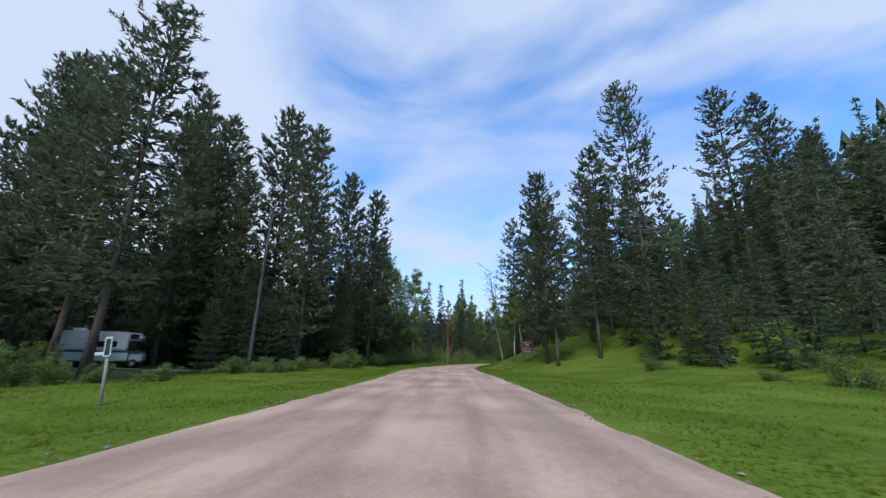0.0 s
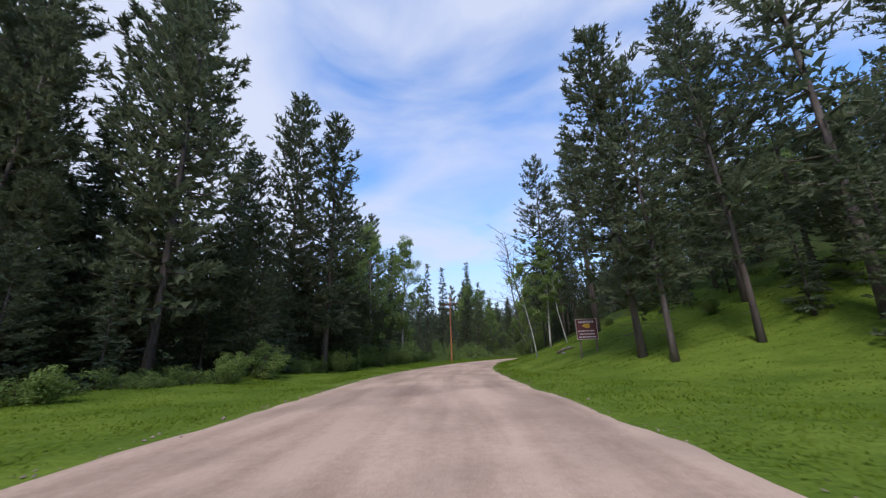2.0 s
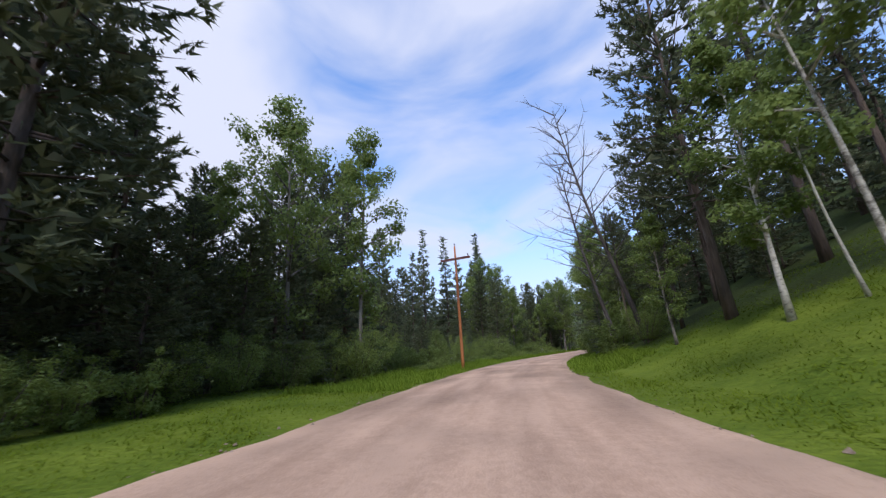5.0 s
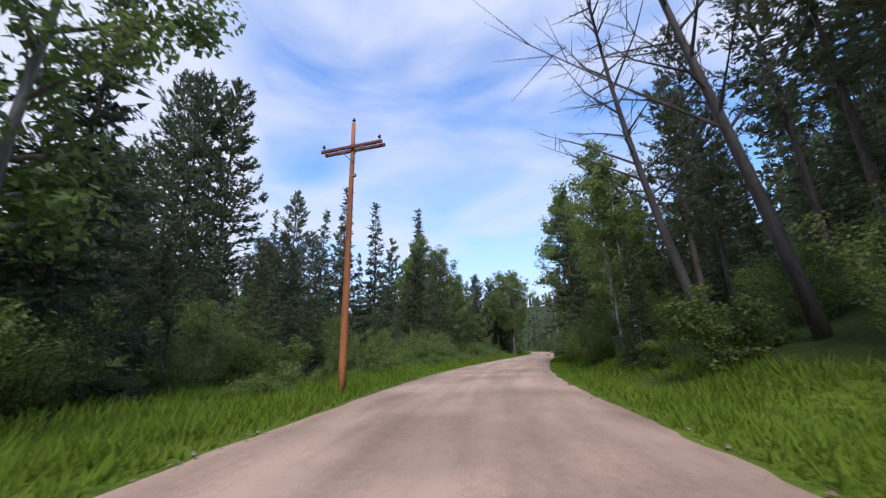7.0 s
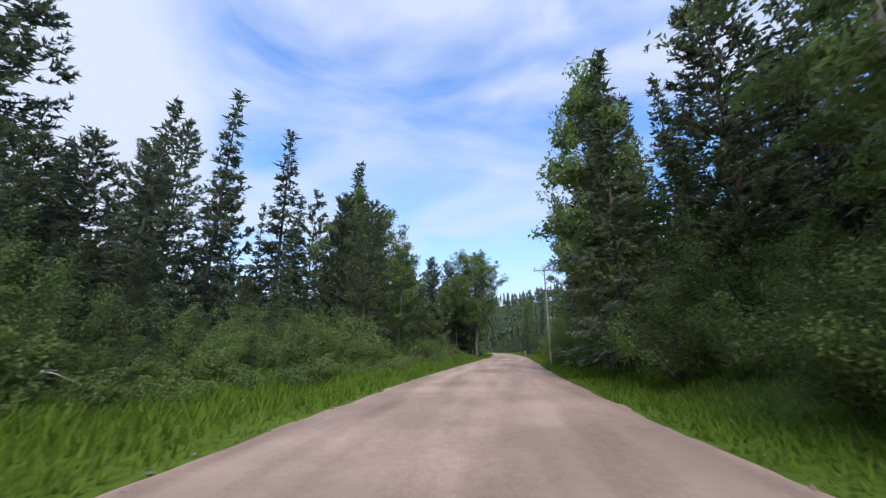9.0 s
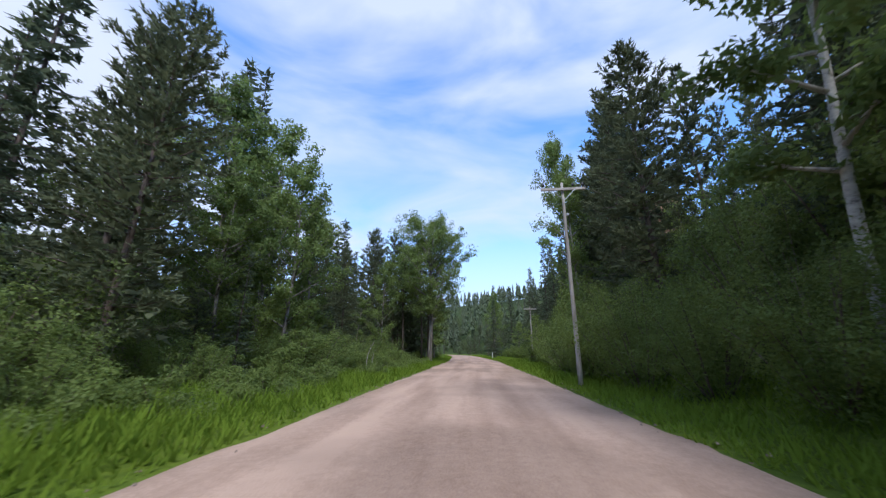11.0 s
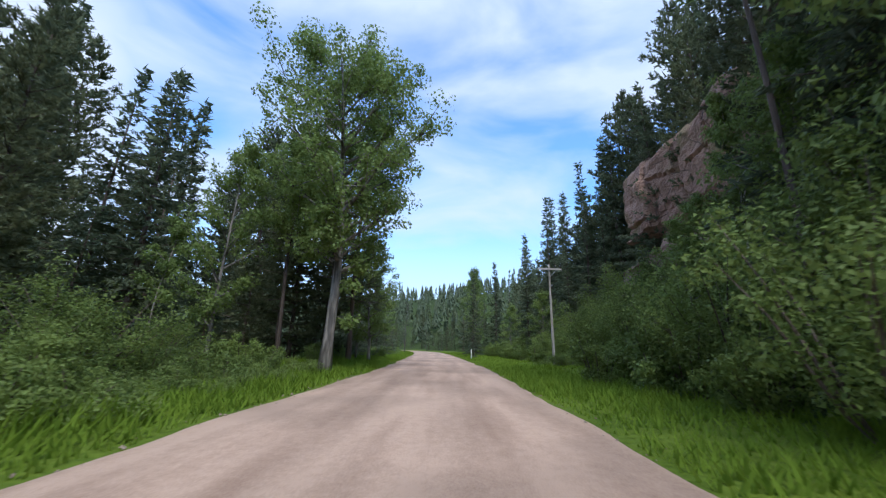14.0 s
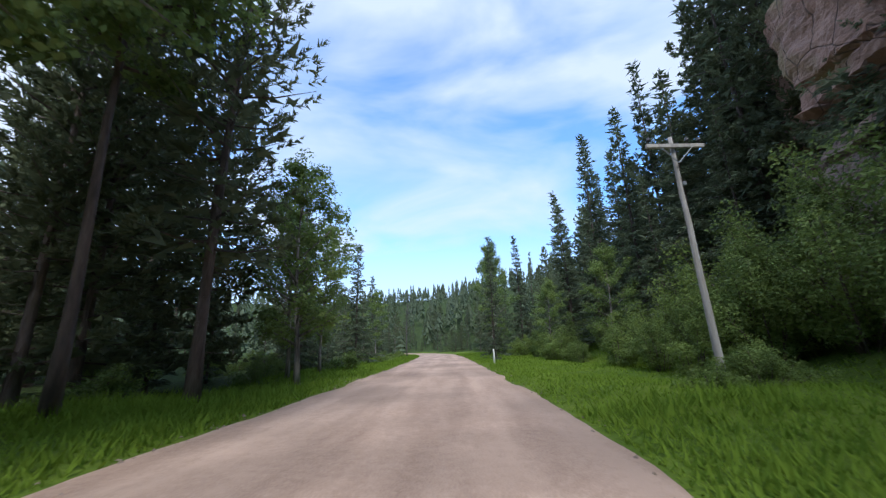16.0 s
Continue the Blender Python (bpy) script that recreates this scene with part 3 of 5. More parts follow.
def build_road():
    n = len(LINE)
    K = np.linspace(-1, 1, 15)
    vs, fs, uv = [], [], []
    along = np.r_[0, np.cumsum(np.linalg.norm(np.diff(LINE, axis=0), axis=1))]
    for i in range(n):
        for k in K:
            o = k * (HALF[i] + 0.34)
            if abs(k) == 1:
                o += 0.45 * noise.noise(Vector((k * 7, along[i] * 0.9, 2))) + 0.4 * noise.noise(Vector((k * 7, along[i] * 0.23, 6)))
            p = LINE[i] + RIGHT[i] * o
            crown = 0.09 * (1 - k * k) + 0.012 * noise.noise(Vector((p[0] * 0.8, p[1] * 0.8, 1)))
            vs.append((p[0], p[1], crown - (0.10 if abs(k) == 1 else 0.0)))
            uv.append((o, along[i]))
    m = len(K)
    for i in range(n - 1):
        for k in range(m - 1):
            fs.append((i * m + k, i * m + k + 1, (i + 1) * m + k + 1, (i + 1) * m + k))
    me = mesh_of("road", vs, fs, M_ROAD, True)
    lay = me.uv_layers.new(name="along")
    li = np.empty(len(me.loops), np.int32)
    me.loops.foreach_get("vertex_index", li)
    lay.data.foreach_set("uv", np.array(uv, np.float32)[li].ravel())
    tagged(new("road", me), "tan-pink packed gravel road with paler wheel tracks", "road", kind="structure")


TRACK = smooth_line([(-37.0, 31.0), (-32.0, 31.6), (-27.5, 33.2), (-22.5, 36.0), (-19.5, 38.6)], 0.5)


def build_track():
    """A worn dirt pull-off beside the camper, uneven at its edges."""
    t = unit(np.gradient(TRACK, axis=0))
    vs, fs, K = [], [], np.linspace(-1, 1, 7)
    for i, p in enumerate(TRACK):
        for k in K:
            w = 1.9 + 0.5 * noise.noise(Vector((i * 0.3, k * 3, 4)))
            q = p + np.array((t[i][1], -t[i][0])) * k * w
            vs.append((q[0], q[1], float(height([q])[0]) + (-0.04 if abs(k) == 1 else 0.03)))
    for i in range(len(TRACK) - 1):
        fs += [(i * 7 + k, i * 7 + k + 1, i * 7 + k + 8, i * 7 + k + 7) for k in range(6)]
    tagged(new("dirt_track", mesh_of("dirt_track", vs, fs, M_DIRT, True)), "grey-brown worn dirt pull-off under the trees", "track", kind="structure")


build_ground()
build_road()
build_track()


def ground_z(x, y):
    return float(height([(x, y)])[0])


# ---- trees: one of each build, then copies ----


def conifer_meshes(kind, seed, H=30.0, R=4.2, base=0.3, boughs=64, density=1.0, tuft=(0.5, 0.17, 6), thin=0.9):
    """Trunk with limbs, and needles. kind: pine (open, clumped, rounded) or spruce (dense, conical, drooping)."""
    rng = np.random.RandomState(seed)
    lean = rng.normal(size=2) * 0.012 * H
    seg = 10
    def centre(f):
        return np.array((lean[0] * f * f + 0.12 * math.sin(5 * f + seed), lean[1] * f * f + 0.10 * math.cos(4 * f + seed), H * f))
    r0 = H * 0.0085
    pieces = [tube([centre(i / seg) - (np.array((0, 0, 0.5)) if i == 0 else 0) for i in range(seg + 1)],
                   [r0 * (1.35 if i == 0 else 1) * (1 - 0.93 * (i / seg) ** 1.1) for i in range(seg + 1)], 8, rng, 0.15)]
    P, D, F, G, S = [], [], [], [], []
    for i in range(boughs):
        ring = 5 if kind == "pine" else 6
        f = base + (1 - base) * (((i // ring + 0.5 * rng.rand()) * ring if kind == "pine" else i + 3 * rng.rand()) / boughs)
        f = min(f, 0.995)
        g = (f - base) / (1 - base)
        if kind == "pine":
            prof = min(1.0, (0.62 + 1.2 * g) * 1.14 * (1 - g) ** 0.8) * rng.uniform(0.6, 1.15) + 0.03
            up = -0.25 + 0.95 * g + rng.normal() * 0.06
        else:
            prof = (1 - g) * rng.uniform(0.70, 1.10) * (1.0 if (i // 6) % 2 else 0.82) + 0.015
            up = -0.40 + 0.70 * g
        ln = max(R * prof, 0.25)
        a = i * 2.399 + rng.normal() * 0.4
        d = np.array((math.cos(a), math.sin(a), up))
        side = np.array((-math.sin(a), math.cos(a), 0))
        p0 = centre(f)
        rise = 0.22 if kind == "pine" else 0.16
        tip, mid = (p0 + d * ln * t + np.array((0, 0, rise * ln * t * t)) for t in (1.0, 0.5))
        if ln > thin:
            pieces.append(tube([p0, mid, tip], [0.018 * ln + 0.012, 0.011 * ln + 0.01, 0.008], 3))
        # large loose sprays close to the stem make the crown's dark heart
        for j in range(2 + int(ln * 1.3)):
            t = rng.uniform(0.05, 0.72)
            F.append(p0 + d * ln * t + side * rng.normal() * 0.25 + np.array((0, 0, rng.normal() * 0.2)))
            G.append(d + side * rng.normal() * 0.7)
        if kind == "pine":
            # upswept bottle-brush shoots, thickest towards the bough's end
            for j in range(2 + int((1 + 2.8 * ln) * density)):
                t = 1.0 if j == 0 else 0.25 + 0.75 * rng.rand() ** 0.7
                off = np.clip(rng.normal(), -1.5, 1.5)
                c = p0 + d * ln * t + side * off * (1.1 - 0.65 * t) * ln * 0.30
                c[2] += rise * ln * t * t + rng.normal() * 0.10
                P.append(c)
                D.append(np.array((d[0], d[1], 0)) * 0.7 + side * off * 0.45 + np.array((0, 0, 0.35 + 0.9 * g)) + rng.normal(size=3) * 0.25)
        else:
            # flat hanging sprays on both sides of the bough
            for j in range(max(3, int(ln * 7.0 * density))):
                t = 0.1 + 0.9 * rng.rand() ** 0.75
                off = rng.uniform(-1, 1)
                p = p0 + d * ln * t + side * off * (1.0 - 0.75 * t) * ln * 0.42
                p[2] += rise * ln * t * t + rng.normal() * 0.07 - abs(off) * 0.22
                P.append(p)
                D.append(d * 0.75 + side * off * 0.8 + np.array((0, 0, -0.18)))
                S.append(1.0 - 0.72 * g)
    # dead stubs below the crown
    for i in range(10 if kind == "pine" else 5):
        f = base * rng.uniform(0.35, 1.0)
        a = rng.rand() * 6.28
        p0 = centre(f)
        l2 = rng.uniform(0.6, 1.8)
        pieces.append(tube([p0, p0 + np.array((math.cos(a), math.sin(a), -0.1)) * l2], [0.035, 0.008], 3))
    for f in (0.97, 0.985, 1.0):
        P.append(centre(f)); D.append(np.array((0, 0, 1.0))); S.append(0.5)
    P, D = np.array(P), np.array(D)
    if kind == "pine":
        tris = shoots(P, D, 2 * tuft[2], 0.72, tuft[0] * 0.72, tuft[1] * 1.0, rng)
    else:
        S = np.repeat(S, tuft[2])[:, None]
        tris = tufts(P, D, tuft[0] * S, tuft[1] * (0.4 + 0.6 * S), tuft[2], rng, 0.4, 0.0)
    tris = np.concatenate([tris, tufts(np.array(F), np.array(G), 0.85, 0.40, 2, rng, 0.5, 0.05)])
    vs, fs = join(pieces)
    return vs, fs, tris


def make_conifer(kind, seed, name, label, **kw):
    vs, fs, tris = conifer_meshes(kind, seed, **kw)
    e = new(name)
    tagged(e, label, "tree", "pines of the valley woods" if kind == "pine" else "spruces of the valley woods")
    child("trunk", mesh_of("trunk", vs, fs, M_BARK, True), e, "brown furrowed bark")
    child("crown", soup("crown", tris, M_PINE if kind == "pine" else M_SPRUCE), e)
    return e


def limb_tree(seed, H, R, base, splits=9, levels=2, r0=None, peak=0.38, round_top=0.75):
    """Tubes of a broadleaf tree's trunk and limbs, and the ends of its limbs."""
    rng = np.random.RandomState(seed)
    r0 = r0 or H * 0.014
    pieces, ends = [], []
    lean = rng.normal(size=2) * 0.02 * H
    n = 9
    def centre(f):
        return np.array((lean[0] * f * f + 0.15 * math.sin(6 * f + seed), lean[1] * f * f + 0.15 * math.cos(5 * f), H * 0.93 * f))
    pieces.append(tube([centre(i / n) - (np.array((0, 0, 0.4)) if i == 0 else 0) for i in range(n + 1)], [r0 * (1.4 if i == 0 else 1) * (1 - 0.9 * i / n) for i in range(n + 1)], 9, rng, 0.18))
    for i in range(splits):
        f = base + (0.97 - base) * (i + rng.rand() * 0.7) / splits
        g = (f - base) / (1 - base)
        a = i * 2.4 + rng.normal() * 0.35
        ln = R * (1 - round_top * (2 * abs(g - peak)) ** 1.6) * rng.uniform(0.75, 1.1)
        ln = max(ln, R * 0.3)
        d = unit(np.array((math.cos(a), math.sin(a), 0.45 + 0.6 * g)))
        p0 = centre(f)
        p1, p2 = p0 + d * ln * 0.5 + np.array((0, 0, 0.05 * ln)), p0 + d * ln + np.array((0, 0, 0.12 * ln))
        rr = r0 * (1 - 0.85 * f) * 0.55 + 0.02
        pieces.append(tube([p0, p1, p2], [rr, rr * 0.6, 0.012], 5))
        for t in (0.45, 0.7, 1.0):
            ends.append(p0 + (p2 - p0) * t)
        for j in range(levels):
            t = rng.uniform(0.35, 0.9)
            q0 = p0 + (p2 - p0) * t
            d2 = unit(d + rng.normal(size=3) * 0.6)
            q1 = q0 + d2 * ln * rng.uniform(0.3, 0.5)
            pieces.append(tube([q0, q1], [rr * 0.4, 0.008], 4))
            ends += [q1, (q0 + q1) / 2]
    ends.append(centre(1.0) + np.array((0, 0, 0.04 * H)))
    return pieces, np.array(ends), rng


def make_broadleaf(seed, name, label, H=20.0, R=4.0, base=0.35, splits=12, leaf=0.30, per=70, clump=0.9, bark=None, levels=2, r0=None, leafmat=None, category="tree"):
    pieces, ends, rng = limb_tree(seed, H, R, base, splits, levels, r0)
    n = rng.randint(int(per * 0.5), int(per * 1.4), len(ends))
    e = new(name)
    tagged(e, label, category, "birches at the wood's edge" if name == "birch_tree" else "poplars at the wood's edge")
    vs, fs = join(pieces)
    child("trunk", mesh_of("trunk", vs, fs, bark or M_GREYBARK, True), e, "pale grey bark")
    child("crown", soup("crown", lobes(ends, n, clump * rng.uniform(0.55, 1.0, len(ends)), leaf, rng), leafmat or M_LEAF), e)
    return e


def make_bush(seed, name, label, H=2.6, R=1.6, stems=9, leaf=0.175, per=46):
    rng = np.random.RandomState(seed)
    vs, fs, ends = [(0, 0, -0.2)], [], []
    for i in range(stems):
        a = rng.rand() * 6.28
        s = rng.uniform(0.25, 1.0)
        top = np.array((math.cos(a) * R * s, math.sin(a) * R * s, H * rng.uniform(0.55, 1.0) * (1 - 0.35 * s * s)))
        b = np.array((math.cos(a) * 0.15, math.sin(a) * 0.15, -0.15))
        o = len(vs)
        for q, r in ((b + (top - b) * 0.2, 0.034), (b + (top - b) * 0.6 + np.array((0, 0, 0.2)), 0.022), (top, 0.006)):
            vs += [(q[0] + r * math.cos(k * 1.571), q[1] + r * math.sin(k * 1.571), q[2]) for k in range(4)]
        fs += [(0, o + k, o + (k + 1) % 4) for k in range(4)]
        fs += [(o + j * 4 + k, o + j * 4 + (k + 1) % 4, o + j * 4 + 4 + (k + 1) % 4, o + j * 4 + 4 + k) for j in range(2) for k in range(4)]
        for t in (0.3, 0.45, 0.6, 0.75, 0.9, 1.0):
            ends.append(b + (top - b) * t + rng.normal(size=3) * 0.12)
    ends = np.array(ends)
    n = rng.randint(int(per * 0.5), int(per * 1.4), len(ends))
    tris = lobes(ends, n, 0.40 * R / 1.6 * rng.uniform(0.6, 1.25, len(ends)), leaf, rng, 0.75)
    tris[:, :, 2] = np.maximum(tris[:, :, 2], 0.03)
    e = new(name)
    tagged(e, label, "shrub", {"willow_bush": "willow bushes by the road", "low_bush": "low bushes by the road"}.get(name, "alder thickets by the road"))
    child("woody_base", mesh_of("woody_base", vs, fs, M_BARK), e)
    child("foliage", soup("foliage", tris, M_BUSH), e)
    return e


def make_snag(seed, label, H=16.0, limbs=22, R=3.0, broken=0.0):
    """A dead standing tree with bare, crooked limbs."""
    rng = np.random.RandomState(seed)
    n = 8
    lean = rng.normal(size=2) * 0.03 * H
    def centre(f):
        return np.array((lean[0] * f * f + 0.2 * math.sin(5 * f + seed), lean[1] * f * f + 0.2 * math.cos(4 * f + seed), H * f))
    r0 = H * 0.0105
    stem = tube([centre(i / n) - (np.array((0, 0, 0.4)) if i == 0 else 0) for i in range(n + 1)], [r0 * (1 - (0.9 - broken) * i / n) for i in range(n + 1)], 7, rng, 0.2)
    tw = []
    for i in range(limbs):
        f = 0.3 + 0.68 * (i + rng.rand()) / limbs
        a = i * 2.4 + rng.normal() * 0.5
        ln = R * (1 - 0.7 * f) * 1.5 * rng.uniform(0.5, 1.2)
        d = np.array((math.cos(a), math.sin(a), rng.uniform(0.25, 1.3)))
        p0 = centre(f)
        p1 = p0 + d * ln * 0.5
        p2 = p1 + unit(d + rng.normal(size=3) * 0.4) * ln * 0.6
        limb = [tube([p0, p1, p2], [0.045, 0.025, 0.006], 4)]
        for j in range(9):
            f1 = rng.uniform(0.25, 1)
            q0 = p0 + (p1 - p0) * f1 * 2 if f1 < 0.5 else p1 + (p2 - p1) * (f1 * 2 - 1)
            limb.append(tube([q0, q0 + unit(d + rng.normal(size=3) * 0.8) * ln * rng.uniform(0.2, 0.45)], [0.014, 0.004], 3))
        tw.append(join(limb))
    e = new("dead_tree")
    tagged(e, label, "dead tree", "dead standing trees")
    child("trunk", mesh_of("trunk", *stem, M_SNAG, True), e)
    for limb in tw:
        child("limb", mesh_of("limb", *limb, M_SNAG), e)
    return e


PINES = [make_conifer("pine", 11, "pine_tree", "tall dark green pine with an open clumped crown", R=4.6, base=0.13, boughs=98, density=1.1, tuft=(0.58, 0.145, 7)),
         make_conifer("pine", 12, "pine_tree", "tall dark green pine with a ragged narrow crown", R=3.7, base=0.15, boughs=98, density=1.15, tuft=(0.56, 0.14, 7)),
         make_conifer("pine", 13, "pine_tree", "tall open pine with gaps between its boughs", R=4.4, base=0.22, boughs=72, density=0.72, tuft=(0.56, 0.125, 7)),
         make_conifer("pine", 14, "pine_tree", "dark green pine with boughs nearly to the ground", R=4.8, base=0.07, boughs=110, density=1.05, tuft=(0.60, 0.155, 7)),
         make_conifer("pine", 15, "pine_tree", "slim tall pine, bare half way up, thin crown", R=3.3, base=0.38, boughs=62, density=0.85, tuft=(0.54, 0.12, 6))]
SPRUCES = [make_conifer("spruce", 21, "spruce_tree", "narrow dark green spruce with drooping boughs", R=5.3, base=0.05, boughs=110, density=0.9, tuft=(0.54, 0.15, 6)),
           make_conifer("spruce", 22, "spruce_tree", "pointed dark spruce, dense to the ground", R=5.9, base=0.04, boughs=116, density=0.85, tuft=(0.56, 0.16, 6)),
           make_conifer("spruce", 23, "spruce_tree", "slender dark spruce with a spire top", R=4.5, base=0.06, boughs=108, density=0.95, tuft=(0.52, 0.145, 6))]
LIGHT = [make_conifer("pine", 31, "pine_tree", "dark pine standing back among other trees", R=4.4, base=0.05, boughs=58, density=0.75, tuft=(0.95, 0.42, 3), thin=2.6),
         make_conifer("spruce", 32, "spruce_tree", "dark spruce standing back among other trees", R=3.7, base=0.05, boughs=62, density=0.55, tuft=(0.95, 0.42, 3), thin=2.6),
         make_conifer("pine", 33, "pine_tree", "thin dark pine standing back on the slope", R=3.6, base=0.14, boughs=52, density=0.8, tuft=(0.9, 0.4, 3), thin=2.6)]
POPLARS = [make_broadleaf(41, "poplar_tree", "green poplar with fluttering small leaves", H=20, R=3.6, base=0.20, splits=22, leaf=0.27, per=58, clump=1.0, r0=0.17),
           make_broadleaf(42, "poplar_tree", "slim green poplar with a pale trunk", H=20, R=2.8, base=0.22, splits=20, leaf=0.27, per=58, clump=0.95, bark=M_BIRCH, r0=0.15),
           make_broadleaf(43, "poplar_tree", "wide leafy green poplar, dense to low boughs", H=20, R=4.6, base=0.14, splits=24, leaf=0.27, per=62, clump=1.05, r0=0.18),
           make_broadleaf(44, "poplar_tree", "tall poplar with a high leafy crown", H=20, R=3.6, base=0.5, splits=20, leaf=0.24, per=70, clump=0.95, r0=0.14, bark=M_BARK)]
BIRCHES = [make_broadleaf(51, "birch_tree", "thin birch with a white trunk and sparse leaves", H=11, R=1.6, base=0.45, splits=9, leaf=0.2, per=46, clump=0.6, bark=M_BIRCH, r0=0.085),
           make_broadleaf(53, "birch_tree", "thin grey-barked sapling with sparse leaves", H=11, R=1.6, base=0.4, splits=10, leaf=0.2, per=46, clump=0.7, r0=0.08),
           make_broadleaf(52, "birch_tree", "slanting thin birch with a white trunk", H=11, R=1.3, base=0.5, splits=8, leaf=0.2, per=40, clump=0.6, bark=M_BIRCH, r0=0.08)]
BUSHES = [make_bush(61, "willow_bush", "rounded green willow bush", 2.6, 1.7, 11, 0.12, 84),
          make_bush(62, "willow_bush", "tall green willow thicket", 3.6, 1.7, 12, 0.125, 84),
          make_bush(63, "low_bush", "low spreading green bush", 1.4, 1.6, 10, 0.115, 56),
          make_bush(64, "willow_bush", "loose leafy green bush with upright stems", 3.0, 1.3, 10, 0.12, 80),
          make_bush(65, "alder_thicket", "tall dense alder thicket, leafy to the ground", 5.2, 2.5, 17, 0.115, 96),
          make_bush(66, "alder_thicket", "dense leafy alder brush with a ragged top", 4.4, 2.8, 16, 0.11, 100),
          make_bush(67, "alder_thicket", "leafy alder brush close to the gravel", 4.4, 2.6, 18, 0.085, 150)]
SNAGS = [make_snag(71, "dead grey tree with bare crooked limbs", 16, 34, 3.6), make_snag(72, "thin dead grey tree with bare twigs", 16, 34, 2.8)]
BUILT = {id(m): h for group, h in ((PINES, 30), (SPRUCES, 30), (LIGHT, 30), (POPLARS, 20), (BIRCHES, 11)) for m in group for h in (h,)}
BUILT.update({id(BUSHES[0]): 2.6, id(BUSHES[1]): 3.6, id(BUSHES[2]): 1.4, id(BUSHES[3]): 3.0, id(BUSHES[4]): 5.2, id(BUSHES[5]): 4.4, id(BUSHES[6]): 4.4, id(SNAGS[0]): 16, id(SNAGS[1]): 16})
USED = set()
SPOTS = [(-15.9, 32.1), (-30.7, 35.1), (-33, 34.7), (-35, 34.4), (-14, 18), (-17, 23), (-20, 27), (-23, 31), (-26, 35), (-28, 37), (-16, 24), (-19, 29), (-22, 33), (-24, 34), (-30, 37), (-32, 38)]      # kept free round the camper
for k in range(14):
    for a, b in (((0.1, 0.0), (-34.0, 32.5)), ((0.1, 0.0), (-28.0, 36.0)), ((0.4, 6.0), (-34.0, 32.5)), ((0.6, 9.5), (-28.0, 36.0))):
        f = 0.42 + 0.04 * k
        SPOTS.append((a[0] + (b[0] - a[0]) * f, a[1] + (b[1] - a[1]) * f))
SPOTS += [tuple(p) for p in TRACK[::4]]
PR = random.Random(5)


BACK = []


def plant_back(proto, x, y, tall, wide):
    """Notes a tree of the background, to be joined with the rest of them."""
    s = tall / BUILT[id(proto)]
    SPOTS.append((x, y))
    BACK.append((proto, pose(x, y, ground_z(x, y) - 0.1, 0, 0, PR.uniform(0, 360)) @ Matrix.Diagonal((s * wide, s * wide, s, 1))))


def build_background_woods():
    tris, kinds, mats = [], [], [M_PINE, M_SPRUCE, M_BARK]
    for proto, m in BACK:
        r, t = np.array(m.to_3x3()), np.array(m.translation)
        for c in proto.children:
            me = c.data
            me.calc_loop_triangles()
            v = np.empty(len(me.vertices) * 3, np.float32)
            me.vertices.foreach_get("co", v)
            q = np.empty(len(me.loop_triangles) * 3, np.int32)
            me.loop_triangles.foreach_get("vertices", q)
            tris.append((v.reshape(-1, 3) @ r.T + t)[q].reshape(-1, 3, 3))
            kinds.append(np.full(len(q) // 3, mats.index(me.materials[0]), np.int32))
    tris, kinds = np.concatenate(tris), np.concatenate(kinds)
    me = soup("background_woods", tris, mats[0])
    for mat in mats[1:]:
        me.materials.append(mat)
    if len(me.polygons) == len(kinds):
        me.polygons.foreach_set("material_index", kinds)
    tagged(new("background_woods", me), "dark conifer woods standing back behind the roadside trees", "forest", kind="stuff")


def plant(proto, x, y, top=None, tall=None, wide=1.0, turn=None, lean=(0, 0), sink=0.1):
    """Sets a plant on the ground at (x, y). top: the height of its tip above the road; tall: its own height."""
    z = ground_z(x, y) - sink
    h = tall if tall is not None else top - z
    s = h / BUILT[id(proto)]
    m = pose(x, y, z, lean[0], lean[1], PR.uniform(0, 360) if turn is None else turn) @ Matrix.Diagonal((s * wide, s * wide, s, 1))
    SPOTS.append((x, y))
    if id(proto) not in USED:
        USED.add(id(proto))
        proto.matrix_basis = m
        return proto
    ob = proto.copy()
    scene.collection.objects.link(ob)
    ob.matrix_basis = m
    for c in proto.children:
        k = c.copy()
        scene.collection.objects.link(k)
        k.parent = ob
    return ob


P0, P1, P2, P3, P4 = PINES
S0, S1, S2 = SPRUCES
L0, L1, L2 = LIGHT
A0, A1, A2, A3 = POPLARS
B0, B1, B2, B3, T0, T1, T2 = BUSHES

